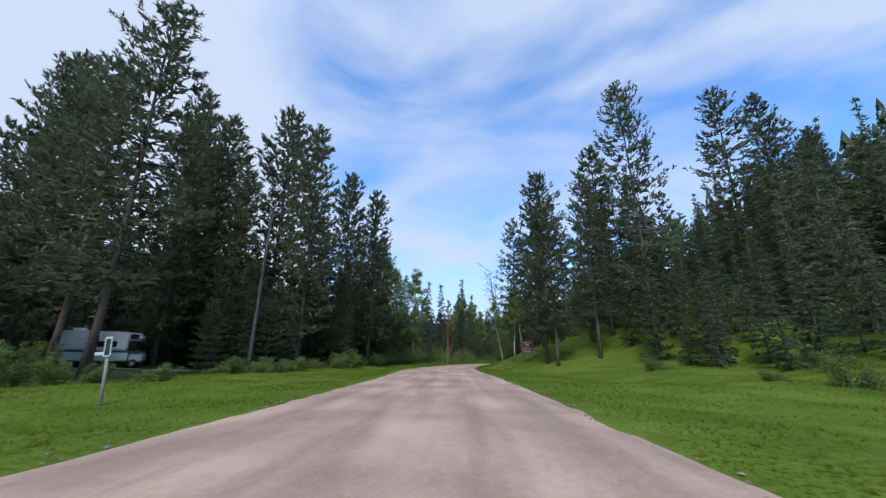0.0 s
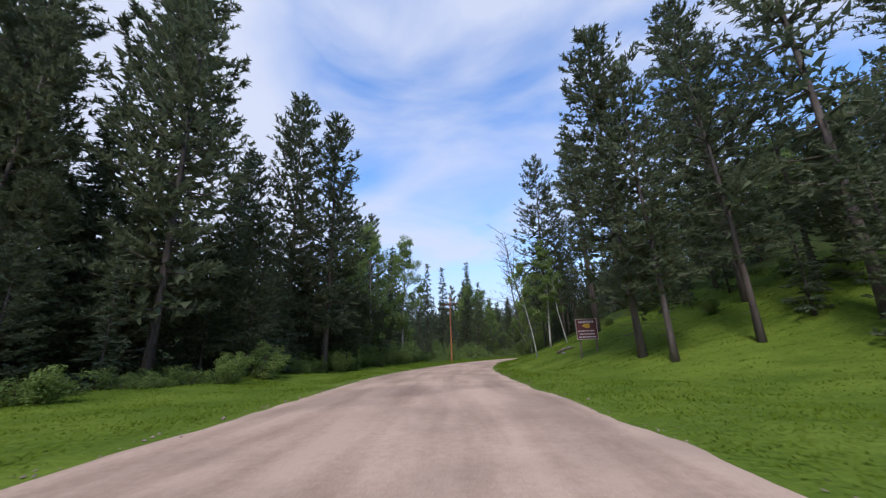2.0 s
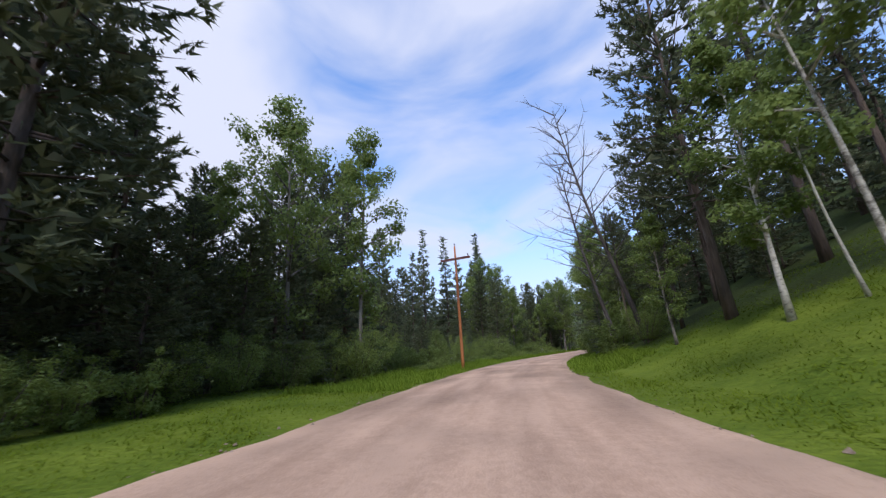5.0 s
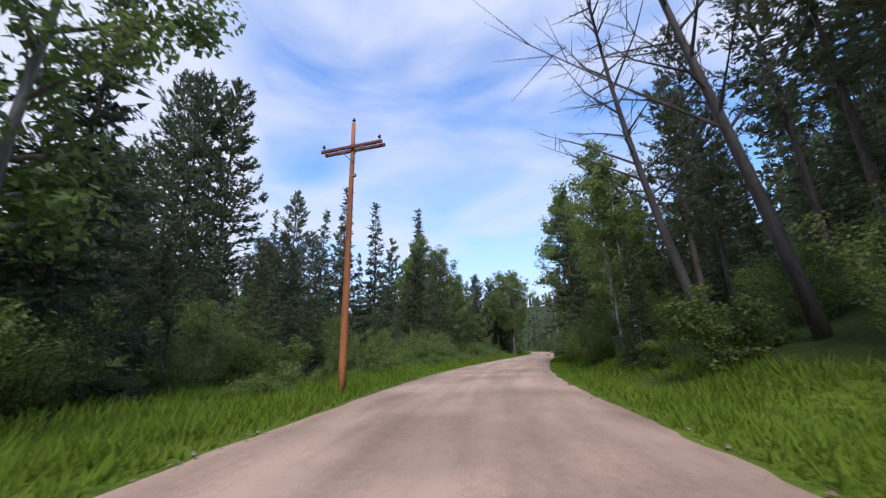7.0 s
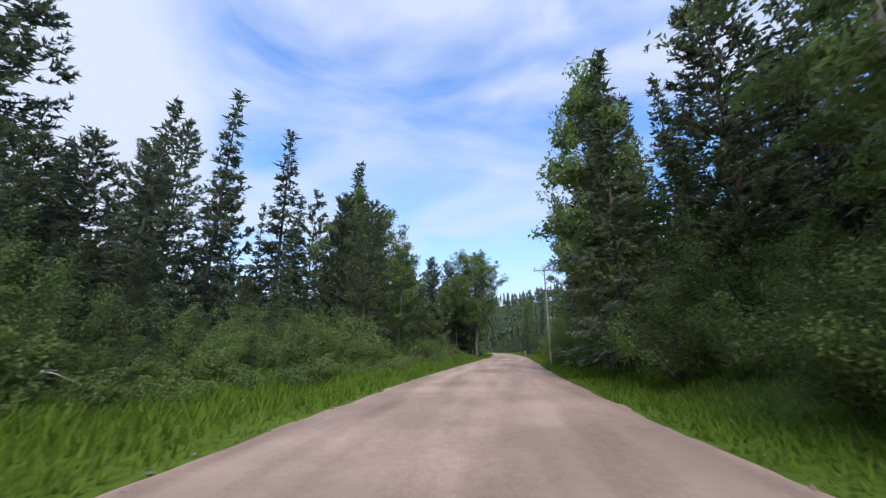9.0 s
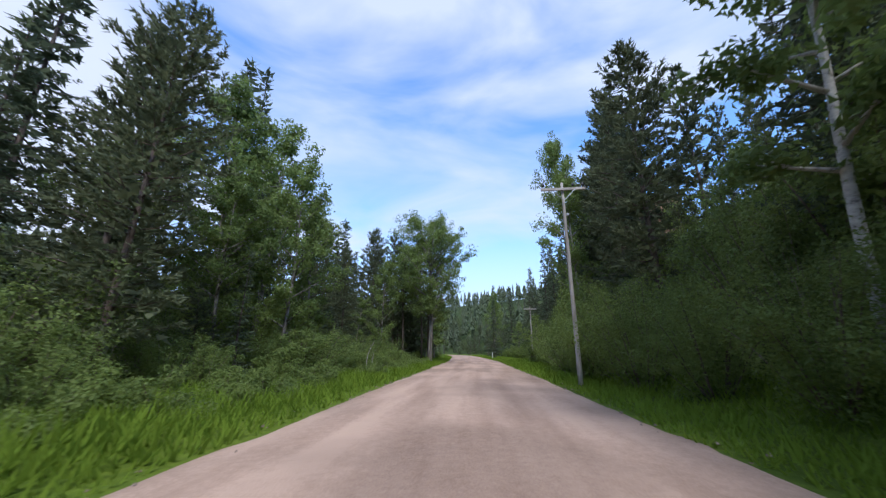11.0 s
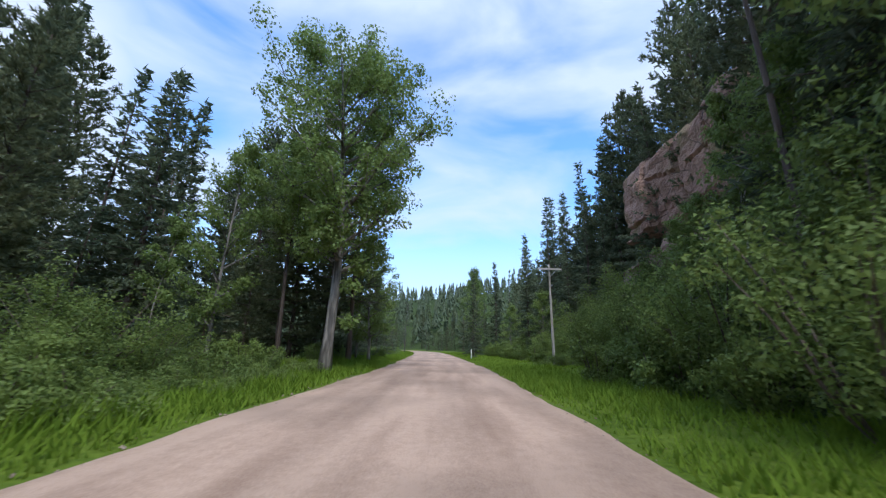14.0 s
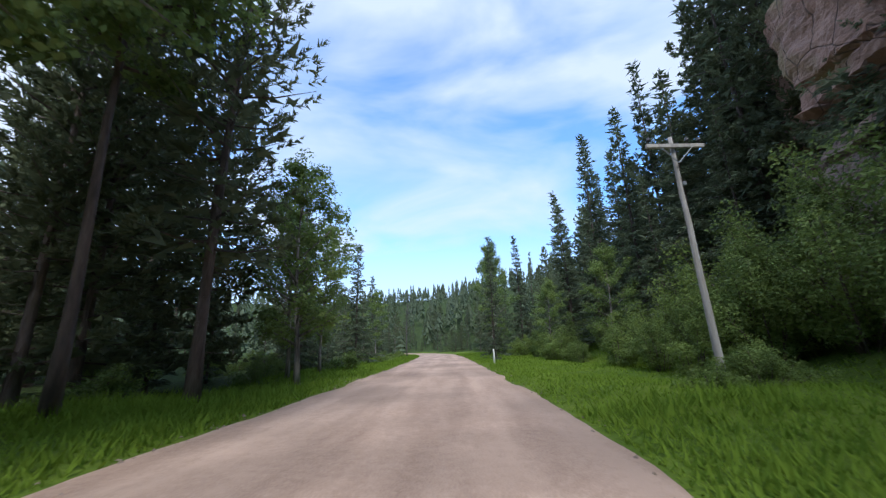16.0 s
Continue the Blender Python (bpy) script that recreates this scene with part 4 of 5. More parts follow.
# first stretch, before the bend: (kind, x, y, tip above the road, width)
for proto, x, y, top, wide in [
        # left of the road
        (P3, -23.8, 51.2, 39.5, 1.0), (P0, -17.1, 45.7, 32.3, 1.0), (P0, -17.7, 66.0, 35.6, 1.0), (P1, -12.0, 63.3, 30.9, 1.1), (S2, -32.5, 55.7, 33.0, 1.0),
        (A2, -10.5, 79.5, 22.8, 1.0), (A0, -5.6, 82.0, 21.6, 1.0), (S1, -8.6, 78.0, 8.5, 1.6), (P3, -11.2, 75.5, 10.5, 1.5), (S1, -12.5, 71.0, 8.0, 1.6), (P3, -9.2, 82.5, 9.5, 1.5),
        # right
        (P2, 24.8, 42.5, 38.2, 0.95), (P1, 23.2, 49.8, 32.9, 1.1), (P0, 13.4, 46.8, 26.9, 1.1), (P2, 14.8, 72.1, 29.4, 1.0), (P2, 41.1, 46.3, 41.0, 1.1), (P4, 21.3, 73.2, 33.9, 1.0),
        # beyond the bend, left
        (S1, -5.9, 121.6, 20.5, 1.1), (S0, 0.4, 136.4, 28.0, 1.1), (S1, 8.8, 146.5, 28.9, 1.0), (P1, -19.3, 122.8, 40.9, 1.0), (P0, -23.6, 120.5, 40.5, 1.0),
        (S0, -4.1, 129.8, 27.8, 1.0), (P1, -18.0, 151.5, 36.2, 0.9), (S2, -24.0, 158.7, 34.8, 1.0), (A2, 15.0, 139.5, 16.0, 1.0), (S2, 9.0, 152.8, 33.7, 1.0), (S2, 26.9, 203.5, 25.8, 1.0),
        (S1, 16.0, 190.0, 33.4, 1.0), (S1, 8.5, 175.0, 31.4, 1.0), (S0, 15.7, 177.9, 27.6, 1.0),
        # beyond the bend, right
        (A1, 22.9, 110.4, 20.6, 1.3), (S1, 31.7, 116.0, 24.0, 1.0), (A3, 40.8, 140.8, 26.0, 0.62), (S0, 66.2, 172.4, 27.7, 0.9), (S1, 71.3, 202.9, 19.5, 1.0), (S1, 82.6, 194.1, 28.9, 0.9),
        (P1, 61.5, 160.8, 29.5, 0.9), (S1, 94.9, 255.8, 29.9, 1.0), (S0, 39.3, 245.6, 34.2, 1.0)]:
    plant(proto, x, y, top=top, wide=wide)
plant(SNAGS[0], 15.0, 81.4, tall=20.0, lean=(0, -11), turn=0); plant(SNAGS[1], 14.4, 84.2, tall=17.5, lean=(0, -10), turn=0); plant(SNAGS[1], 55.4, 214.8, tall=11)
# more trees along the first stretch
for proto, x, y, top, wide in [
        (P3, -29.5, 44.5, 34.0, 1.0), (P0, -40.5, 34.5, 30.0, 1.0), (P2, -22.0, 24.0, 29.5, 1.1), (P2, -27.0, 26.6, 26.5, 1.1), (P0, -33.0, 29.0, 29.0, 1.0), (P3, -39.5, 32.6, 33.0, 0.9), (S1, -31.0, 53.2, 26.3, 1.0), (S1, -39.0, 57.7, 26.8, 1.0), (P3, -21.8, 62.9, 26.0, 1.0),
        (P0, -24.0, 41.5, 24.0, 0.9), (S1, -18.5, 55.0, 21.0, 1.2), (S1, -13.5, 69.0, 18.0, 1.2), (P3, -19.5, 73.5, 22.0, 1.0), (S0, -15.5, 58.5, 15.0, 1.3), (P3, -13.8, 51.0, 13.0, 1.2),
        (S1, -30.5, 46.0, 22.0, 1.2), (P3, -44.0, 44.0, 27.0, 1.0), (A0, -13.0, 75.5, 15.0, 1.1), (S1, -8.5, 87.5, 20.5, 1.1),
        (P2, 13.8, 44.2, 21.0, 1.1), (P2, 18.8, 44.1, 25.0, 1.0), (P2, 28.1, 48.9, 27.0, 1.1), (P1, 36.8, 48.6, 20.5, 1.2), (P1, 53.1, 51.7, 45.0, 1.0),
        (P0, 57.0, 48.3, 36.0, 1.0), (P4, 24.9, 71.8, 30.0, 1.0), (P4, 29.8, 66.5, 32.0, 1.0), (P4, 34.0, 62.0, 31.0, 1.0), (P4, 17.5, 63.0, 27.0, 1.0), (A1, 13.6, 67.5, 15.5, 1.2), (A0, 12.4, 73.0, 8.5, 1.2),
        (P4, 27.0, 57.5, 29.0, 1.0), (P4, 18.5, 77.5, 27.0, 0.9), (P4, 16.8, 80.2, 19.3, 1.0), (P4, 20.0, 80.0, 17.6, 1.2), (S1, 14.8, 88.2, 7.0, 1.0), (A0, 16.2, 91.8, 12.5, 1.0), (P4, 23.0, 86.0, 24.0, 1.0),
        (P2, 20.2, 88.5, 20.0, 0.9), (A0, 18.6, 95.8, 17.0, 1.05), (A1, 21.0, 97.0, 13.5, 1.2), (P1, 24.1, 102.9, 18.2, 1.3), (S0, 25.2, 100.5, 15.6, 1.5), (S1, 21.8, 107.6, 18.4, 1.2),
        (A2, 22.0, 109.1, 19.4, 0.8), (S1, 30.5, 111.1, 21.6, 1.1), (A1, 27.0, 115.0, 17.5, 1.2), (P1, 33.2, 124.8, 19.6, 1.3), (P3, 38.6, 131.8, 23.0, 0.9), (S1, 36.0, 127.5, 17.0, 1.4),
        (A0, 38.6, 137.3, 19.5, 0.9), (S1, 41.7, 138.4, 19.0, 1.3), (A2, 35.4, 121.5, 11.5, 1.2), (A2, 43.5, 141.5, 12.5, 1.1), (A2, 44.8, 140.5, 13.5, 1.1),
        # left, past the bend
        (P1, -29.4, 127.7, 46.0, 0.9), (A2, 9.2, 143.1, 24.4, 1.1), (A2, 12.6, 145.2, 23.0, 1.0), (A2, 6.6, 137.5, 18.0, 1.1), (S1, 3.0, 131.0, 17.0, 1.2), (A2, 11.2, 137.0, 14.0, 1.1), (S1, 20.6, 163.9, 20.0, 1.2), (S1, 18.2, 164.5, 19.6, 1.0),
        (P1, 11.7, 172.8, 26.5, 1.0), (P1, 9.3, 173.1, 28.7, 0.9), (P3, 8.0, 166.9, 25.2, 1.0), (A2, 25.8, 159.4, 14.0, 0.9), (S1, 21.3, 193.1, 24.5, 1.1), (P1, 20.0, 152.5, 12.5, 1.1), (P1, 17.0, 158.0, 18.0, 1.0),
        (P2, 34.2, 165.5, 21.5, 1.1), (A3, 32.0, 162.6, 18.5, 1.15), (P3, 30.0, 168.5, 19.0, 1.1), (A3, 29.0, 161.5, 17.0, 1.2), (P2, 29.0, 167.5, 20.0, 1.0), (A2, 37.0, 171.5, 12.5, 1.2), (A2, 36.6, 175.0, 11.0, 1.3), (A0, 38.6, 177.0, 10.5, 1.2), (P3, 33.0, 171.5, 18.0, 1.0), (P3, 26.5, 172.5, 22.0, 1.0), (S1, 37.5, 184.0, 14.0, 1.3),
        (S1, 43.0, 192.0, 13.0, 1.3), (P1, 36.0, 193.0, 19.0, 1.1), (A0, 47.5, 203.0, 10.0, 1.2), (S1, 50.5, 221.0, 15.0, 1.1), (P3, 22.5, 182.0, 20.0, 1.1), (P3, 28.0, 179.0, 20.0, 1.1),
        # right, past the cliff
        (P1, 65.0, 157.5, 30.5, 1.0), (P1, 62.8, 164.5, 25.0, 1.1), (P1, 76.7, 168.8, 35.0, 0.9), (P1, 67.5, 155.0, 40.0, 0.8), (S1, 63.0, 168.5, 19.5, 1.2), (S1, 68.0, 178.5, 22.0, 1.1), (S1, 65.0, 184.0, 17.5, 1.2),
        (A2, 62.5, 196.5, 16.5, 0.8), (A0, 67.0, 205.0, 18.5, 0.8), (S0, 57.8, 188.6, 14.0, 0.9), (S1, 70.0, 190.0, 22.0, 1.1), (S1, 61.0, 176.0, 13.5, 1.2), (A2, 57.5, 171.5, 8.5, 1.2), (A2, 60.0, 181.5, 8.0, 1.2)]:
    plant(proto, x, y, top=top, wide=wide)
# firs beside and above the cliff, dark canopy over the bank, young trees in the gaps
for proto, x, y, top, wide in [
        (S1, 62.6, 165.0, 26.5, 1.0), (S0, 61.0, 162.6, 28.0, 1.0), (P1, 64.5, 162.0, 31.0, 1.0), (S1, 60.5, 166.5, 20.0, 1.2), (S1, 59.4, 163.2, 15.5, 1.2), (P0, 59.5, 153.5, 33.0, 0.9),
        (S2, 58.0, 150.0, 31.0, 1.0), (S1, 64.5, 174.0, 23.0, 1.1), (S1, 58.6, 168.0, 12.5, 1.2), (S0, 69.5, 183.5, 27.0, 1.0), (S2, 73.5, 186.5, 29.0, 1.0),
        (P2, 27.0, 96.0, 22.0, 1.0), (P4, 16.4, 86.0, 13.5, 1.3), (P4, 15.4, 77.0, 13.0, 1.3),
        (P1, 7.5, 131.5, 18.0, 1.2), (P0, 10.0, 127.0, 15.5, 1.2),
        (A0, 16.4, 143.0, 14.0, 1.1), (S1, 57.8, 155.8, 26.0, 1.0), (P1, 57.0, 151.0, 28.0, 1.0), (S0, 56.8, 147.2, 29.0, 1.1), (S1, 55.2, 144.8, 22.0, 1.2),
        (P1, -15.5, 100.5, 17.0, 1.2), (P3, -13.0, 103.0, 12.0, 1.3), (P3, -19.0, 103.5, 18.0, 1.2), (P3, -22.0, 108.0, 20.0, 1.2), (P3, -10.5, 115.2, 13.5, 1.2), (P3, -13.5, 122.0, 16.6, 1.2), (S1, -8.4, 117.6, 14.0, 1.3), (P3, -11.6, 124.2, 18.0, 1.2), (S1, -17.0, 119.5, 16.5, 1.3), (P3, -8.0, 125.0, 18.5, 1.1), (S1, -14.6, 112.0, 14.0, 1.3),
        (P1, 60.2, 158.6, 27.0, 0.9), (S1, 59.3, 157.0, 24.0, 1.0),
        (A1, 47.2, 145.0, 15.0, 0.8), (P3, 49.5, 143.2, 27.0, 1.0), (P3, 52.0, 143.5, 28.0, 1.0), (S1, 46.0, 140.0, 24.0, 1.3), (P3, 42.0, 134.5, 24.0, 1.1),
        (A2, 50.3, 148.5, 10.5, 1.2), (A2, 48.2, 144.5, 10.5, 1.2), (A0, 46.0, 147.0, 8.0, 1.3),
        (P3, -15.5, 66.5, 14.0, 1.3), (S1, -17.0, 62.0, 13.0, 1.4), (P3, -12.6, 72.5, 10.5, 1.4), (S1, -20.5, 58.5, 14.0, 1.4), (P3, -10.8, 68.0, 8.0, 1.5), (S1, -14.5, 54.5, 9.5, 1.5), (P3, -16.5, 50.0, 11.0, 1.4),
        (P3, -19.5, 46.5, 12.0, 1.4), (S1, -22.5, 47.5, 13.0, 1.4), (P0, -29.5, 39.5, 33.0, 0.9), (P3, -36.0, 48.5, 36.0, 1.0), (P1, -31.5, 47.0, 30.0, 1.1), (P3, -34.5, 45.0, 15.0, 1.4), (S1, -38.5, 43.5, 16.0, 1.4), (P3, -21.5, 41.5, 12.0, 1.4), (P3, -13.5, 84.5, 19.0, 1.2), (S1, -17.0, 88.0, 18.0, 1.2), (P3, -12.0, 90.5, 12.0, 1.3), (P3, -17.5, 80.0, 17.0, 1.2)]:
    plant(proto, x, y, top=top, wide=wide)
for proto, x, y, tall in [(B0, 47.5, 157.6, 1.1), (B2, 48.6, 157.9, 0.9), (B0, 49.4, 158.6, 1.4), (B2, 46.9, 158.4, 0.8), (T2, 27.3, 121.3, 3.4), (T2, 28.9, 122.4, 4.4), (T2, 30.4, 125.4, 5.2), (T2, 26.2, 118.2, 3.2), (T2, 30.4, 127.6, 4.0), (T2, 25.2, 115.4, 3.4), (B0, -18.8, 19.0, 1.5), (B0, -20.6, 17.6, 2.2), (B1, -22.6, 21.6, 2.3), (B0, -17.8, 16.2, 1.3), (B0, -16.2, 18.4, 1.3), (B2, -14.8, 20.6, 1.0), (B0, -13.6, 25.8, 1.3), (B2, -12.8, 27.6, 1.1), (B1, -23.4, 18.8, 3.2)]:
    plant(proto, x, y, tall=tall)
for x, y, tall in [(-5.5, 80.4, 4.4), (-6.9, 78.8, 3.8), (-8.4, 75.6, 3.4), (-9.4, 72.4, 3.6), (-5.2, 83.6, 3.4), (-10.4, 69.4, 3.2), (-11.8, 65.6, 3.0)]:
    plant(T1, x, y, tall=tall, wide=0.9)
for k, (x, y, h, lx, ly) in enumerate([(10.1, 60.9, 10.5, 2, -7), (14.9, 66.0, 9.5, 0, -8), (34.4, 55.9, 13.0, 0, -3), (16.9, 91.3, 12.0, 3, -6), (30.0, 62.0, 12.0, 0, -5), (26.5, 106.0, 12.5, 2, -3),
                                       (15.0, 152.5, 11.0, 0, 4), (22.8, 160.8, 9.0, 2, 2), (40.0, 58.0, 13.0, -2, 3), (45.0, 66.0, 14.0, 2, -3)]):
    plant(BIRCHES[(0, 2)[k % 2] if k in (0, 1, 3) else 1], x, y, tall=h, lean=(lx, ly), turn=0)


# ---- fill: the woods behind the trees along the road ----
def scatter(n, y0, y1, l0, l1, gap, choose, rng):
    """Plants that keep apart, between two distances from the road's middle (negative: left)."""
    made = 0
    rows = np.where((LINE[:, 1] >= y0) & (LINE[:, 1] <= y1))[0]
    tries = 0
    while made < n and tries < n * 14:
        tries += 1
        i = rows[rng.randint(len(rows))]
        l = rng.uniform(l0, l1)
        p = LINE[i] + RIGHT[i] * l
        j, lat = locate([p])
        if abs(lat[0]) < min(abs(l0), abs(l1)) - 0.5:
            continue
        if any((p[0] - q[0]) ** 2 + (p[1] - q[1]) ** 2 < gap * gap for q in SPOTS):
            continue
        choose(p[0], p[1], rng)
        made += 1


def woods(lo, hi, share=0.5, back=False):
    def f(x, y, rng):
        proto = (L0, L1, L2)[rng.choice(3, p=(0.4 * share + 0.2, 0.6 * (1 - share) + 0.1, 1 - (0.4 * share + 0.2) - (0.6 * (1 - share) + 0.1)))]
        (plant_back if back else plant)(proto, x, y, tall=rng.uniform(lo, hi), wide=rng.uniform(0.8, 1.15))
    return f


def shrubs(lo, hi, kinds=(0, 1, 2, 3)):
    def f(x, y, rng):
        tall = rng.uniform(lo, hi)
        k = kinds[rng.randint(len(kinds))]
        k = 2 if tall < 1.4 else 1 if tall > 3.3 else k if k != 2 else 0
        plant(BUSHES[k], x, y, tall=tall, wide=rng.uniform(0.85, 1.15))
    return f


def edge_trees(lo, hi):
    def f(x, y, rng):
        plant((P3, S1, P0, S0)[rng.randint(4)], x, y, tall=rng.uniform(lo, hi), wide=rng.uniform(0.95, 1.25))
    return f


def saplings(lo, hi):
    def f(x, y, rng):
        plant((A0, A1, A0, A2)[rng.randint(4)], x, y, tall=rng.uniform(lo, hi), wide=rng.uniform(1.0, 1.4))
    return f


def thickets(lo, hi):
    def f(x, y, rng):
        tall = rng.uniform(lo, hi)
        plant((T0, T1)[rng.randint(2)], x, y, tall=tall, wide=rng.uniform(0.9, 1.2) * min(1.0, 4.4 / tall))
    return f


def young(lo, hi, back=False):
    def f(x, y, rng):
        (plant_back if back else plant)((L0, L1, L1)[rng.randint(3)], x, y, tall=rng.uniform(lo, hi), wide=rng.uniform(1.3, 1.8))
    return f


R1 = np.random.RandomState(77)
# brush walls, leafy to the ground
scatter(16, 96, 141, 6.4, 7.6, 1.6, thickets(2.2, 3.4), R1)
scatter(17, 104, 141, 7.6, 9.4, 1.7, thickets(3.6, 5.4), R1)
scatter(30, 108, 146, 9.5, 13.8, 1.8, thickets(5.0, 8.0), R1)
scatter(10, 139, 149, 8.6, 13.0, 1.9, thickets(3.6, 6.0), R1)
scatter(16, 148, 166, 11.6, 14.5, 1.9, thickets(3.4, 5.4), R1)
scatter(18, 140, 160, 13.5, 17.5, 2.0, thickets(4.5, 7.0), R1)
scatter(10, 164, 190, 12.0, 16.5, 2.2, thickets(2.6, 4.2), R1)
scatter(14, 80, 108, 7.4, 11.0, 1.9, thickets(2.2, 4.0), R1)
scatter(10, 98, 128, -20, -14, 2.6, edge_trees(6, 9.5), R1)
scatter(13, 84, 128, -14.5, -9.6, 2.2, thickets(2.2, 4.6), R1)
scatter(6, 88, 128, -15.5, -11, 2.2, young(4, 7), R1)
scatter(14, 92, 140, -19.0, -13.5, 2.2, thickets(4.2, 6.5), R1)
scatter(12, 118, 152, -13.5, -8.6, 1.9, thickets(2.4, 4.0), R1)
# next row: unseen trees behind the start, added to shade the left wood's edge
scatter(22, -48, 0, -40, -18, 4.0, woods(18, 27), R1)
scatter(20, 157, 186, -16, -9, 1.8, shrubs(0.8, 1.7, (2, 0)), R1)
scatter(38, 0, 78, -27, -16.5, 2.4, young(4, 9), R1)
scatter(44, -8, 62, -46, -24, 3.0, young(9, 17), R1)
scatter(26, 8, 80, 22, 48, 2.6, young(4, 10), R1)
scatter(24, 80, 112, 9, 22, 2.4, young(4, 8), R1)
scatter(14, 140, 175, -16, -9.5, 2.4, young(4, 8), R1)
scatter(18, 0, 75, -26, -17, 4.0, edge_trees(13, 24), R1)
scatter(62, -5, 75, -58, -21, 4.0, woods(12, 26), R1)
scatter(62, 75, 200, -58, -19, 4.4, woods(12, 24, 0.3), R1)
scatter(46, -10, 80, 27, 75, 4.6, woods(12, 22, back=True), R1)
scatter(26, 15, 80, 22, 46, 3.0, woods(5, 11), R1)
scatter(50, 80, 150, 11, 46, 3.6, woods(12, 20), R1)
scatter(40, 160, 240, 21, 58, 4.0, woods(13, 20, 0.1, back=True), R1)
scatter(14, 166, 202, 17, 25, 2.8, edge_trees(11, 17), R1)
scatter(50, 190, 330, -34, -7.5, 3.2, woods(7, 13, 0.2, back=True), R1)
scatter(40, 205, 330, 8.5, 36, 3.4, woods(8, 14, 0.2, back=True), R1)
# young broadleaf trees and brush along the wood's edge
scatter(7, 118, 156, -17, -11.5, 3.0, saplings(5, 8.5), R1)
scatter(7, 88, 140, 10, 15, 3.0, saplings(5.5, 9), R1)
scatter(34, 5, 78, -18, -13.6, 1.3, shrubs(0.6, 1.5, (0, 2, 3)), R1)
scatter(14, 50, 78, -16.0, -12.4, 1.9, shrubs(1.3, 2.8), R1)
scatter(16, 10, 78, 17, 34, 2.0, shrubs(0.6, 1.6, (2, 0)), R1)
scatter(36, 84, 150, -14, -8.4, 1.5, shrubs(1.0, 2.8), R1)
scatter(34, 84, 152, 7.0, 9.6, 1.5, shrubs(1.4, 3.2), R1)
scatter(16, 138, 158, -12, -7.6, 1.6, shrubs(1.0, 2.2), R1)
scatter(64, 108, 156, -8.4, -5.5, 0.85, shrubs(0.5, 1.15, (2,)), R1)
scatter(16, 84, 108, -8.4, -6.6, 1.2, shrubs(0.6, 1.2, (2,)), R1)
scatter(8, 160, 230, -8, -6.4, 2.2, shrubs(0.8, 1.5, (2, 3)), R1)
scatter(18, 146, 186, 9.5, 15, 1.6, shrubs(1.4, 2.8), R1)
scatter(10, 186, 225, 9, 14, 2.2, shrubs(1.2, 3.0), R1)


# dark woods on the slope behind the grassy bank
scatter(60, -5, 84, 31, 62, 3.2, young(8, 17, back=True), R1)
scatter(30, 5, 84, 36, 70, 3.6, woods(14, 24, back=True), R1)
scatter(16, 26, 74, 23, 32, 2.6, young(6, 12), R1)
for x, y, tall in [(36.6, 138.9, 5.0), (38.2, 138.2, 6.4), (53.0, 160.6, 5.6), (54.6, 158.8, 6.4), (55.4, 156.8, 7.0), (53.4, 154.8, 6.6), (54.4, 161.6, 6.2), (51.8, 157.2, 5.0)]:
    plant(T0, x, y, tall=tall)
scatter(14, 44, 66, -15.5, -11.5, 1.8, shrubs(1.6, 3.0), R1)
scatter(70, 186, 330, -20, -7.2, 2.4, young(3, 7, back=True), R1)
scatter(50, 200, 330, 8, 20, 2.4, young(3, 7, back=True), R1)
build_background_woods()


# ---- far woods on the hills ----
def build_far_woods():
    rng = np.random.RandomState(9)
    T = []
    pts = []
    while len(pts) < 2600:
        if rng.rand() < 0.5:
            x, y = rng.uniform(-260, 330), rng.uniform(235, 620)
        else:
            x, y = rng.uniform(-200, 260), rng.uniform(-30, 250)
        pts.append((x, y))
    pts = np.array(pts)
    idx, lat = locate(pts)
    ok = (np.abs(lat) > np.where(pts[:, 1] > 240, 9, 55)) & (np.abs(lat) < 330)
    pts = pts[ok]
    z = height(pts)
    for (x, y), zz in zip(pts, z):
        h, r = rng.uniform(8, 17), rng.uniform(2.2, 3.6)
        k = 60
        f = rng.rand(k) ** 0.8
        a = rng.rand(k) * 6.283
        rad = r * (1 - f) ** 0.8 + 0.1
        base = np.stack([x + np.cos(a) * rad * 0.25, y + np.sin(a) * rad * 0.25, zz + 1 + f * (h - 1)], 1)
        tip = np.stack([x + np.cos(a) * rad, y + np.sin(a) * rad, zz + 1 + f * (h - 1) - 0.5], 1)
        sd = np.stack([-np.sin(a), np.cos(a), np.zeros(k)], 1) * 0.55
        tri = np.stack([base + np.array((0, 0, 1.4)), tip + sd, tip - sd], 1)
        T.append(tri)
    ob = new("far_woods", soup("far_woods", np.concatenate(T), M_SPRUCE))
    tagged(ob, "distant dark conifer woods covering the hillsides", "forest", kind="stuff")


build_far_woods()


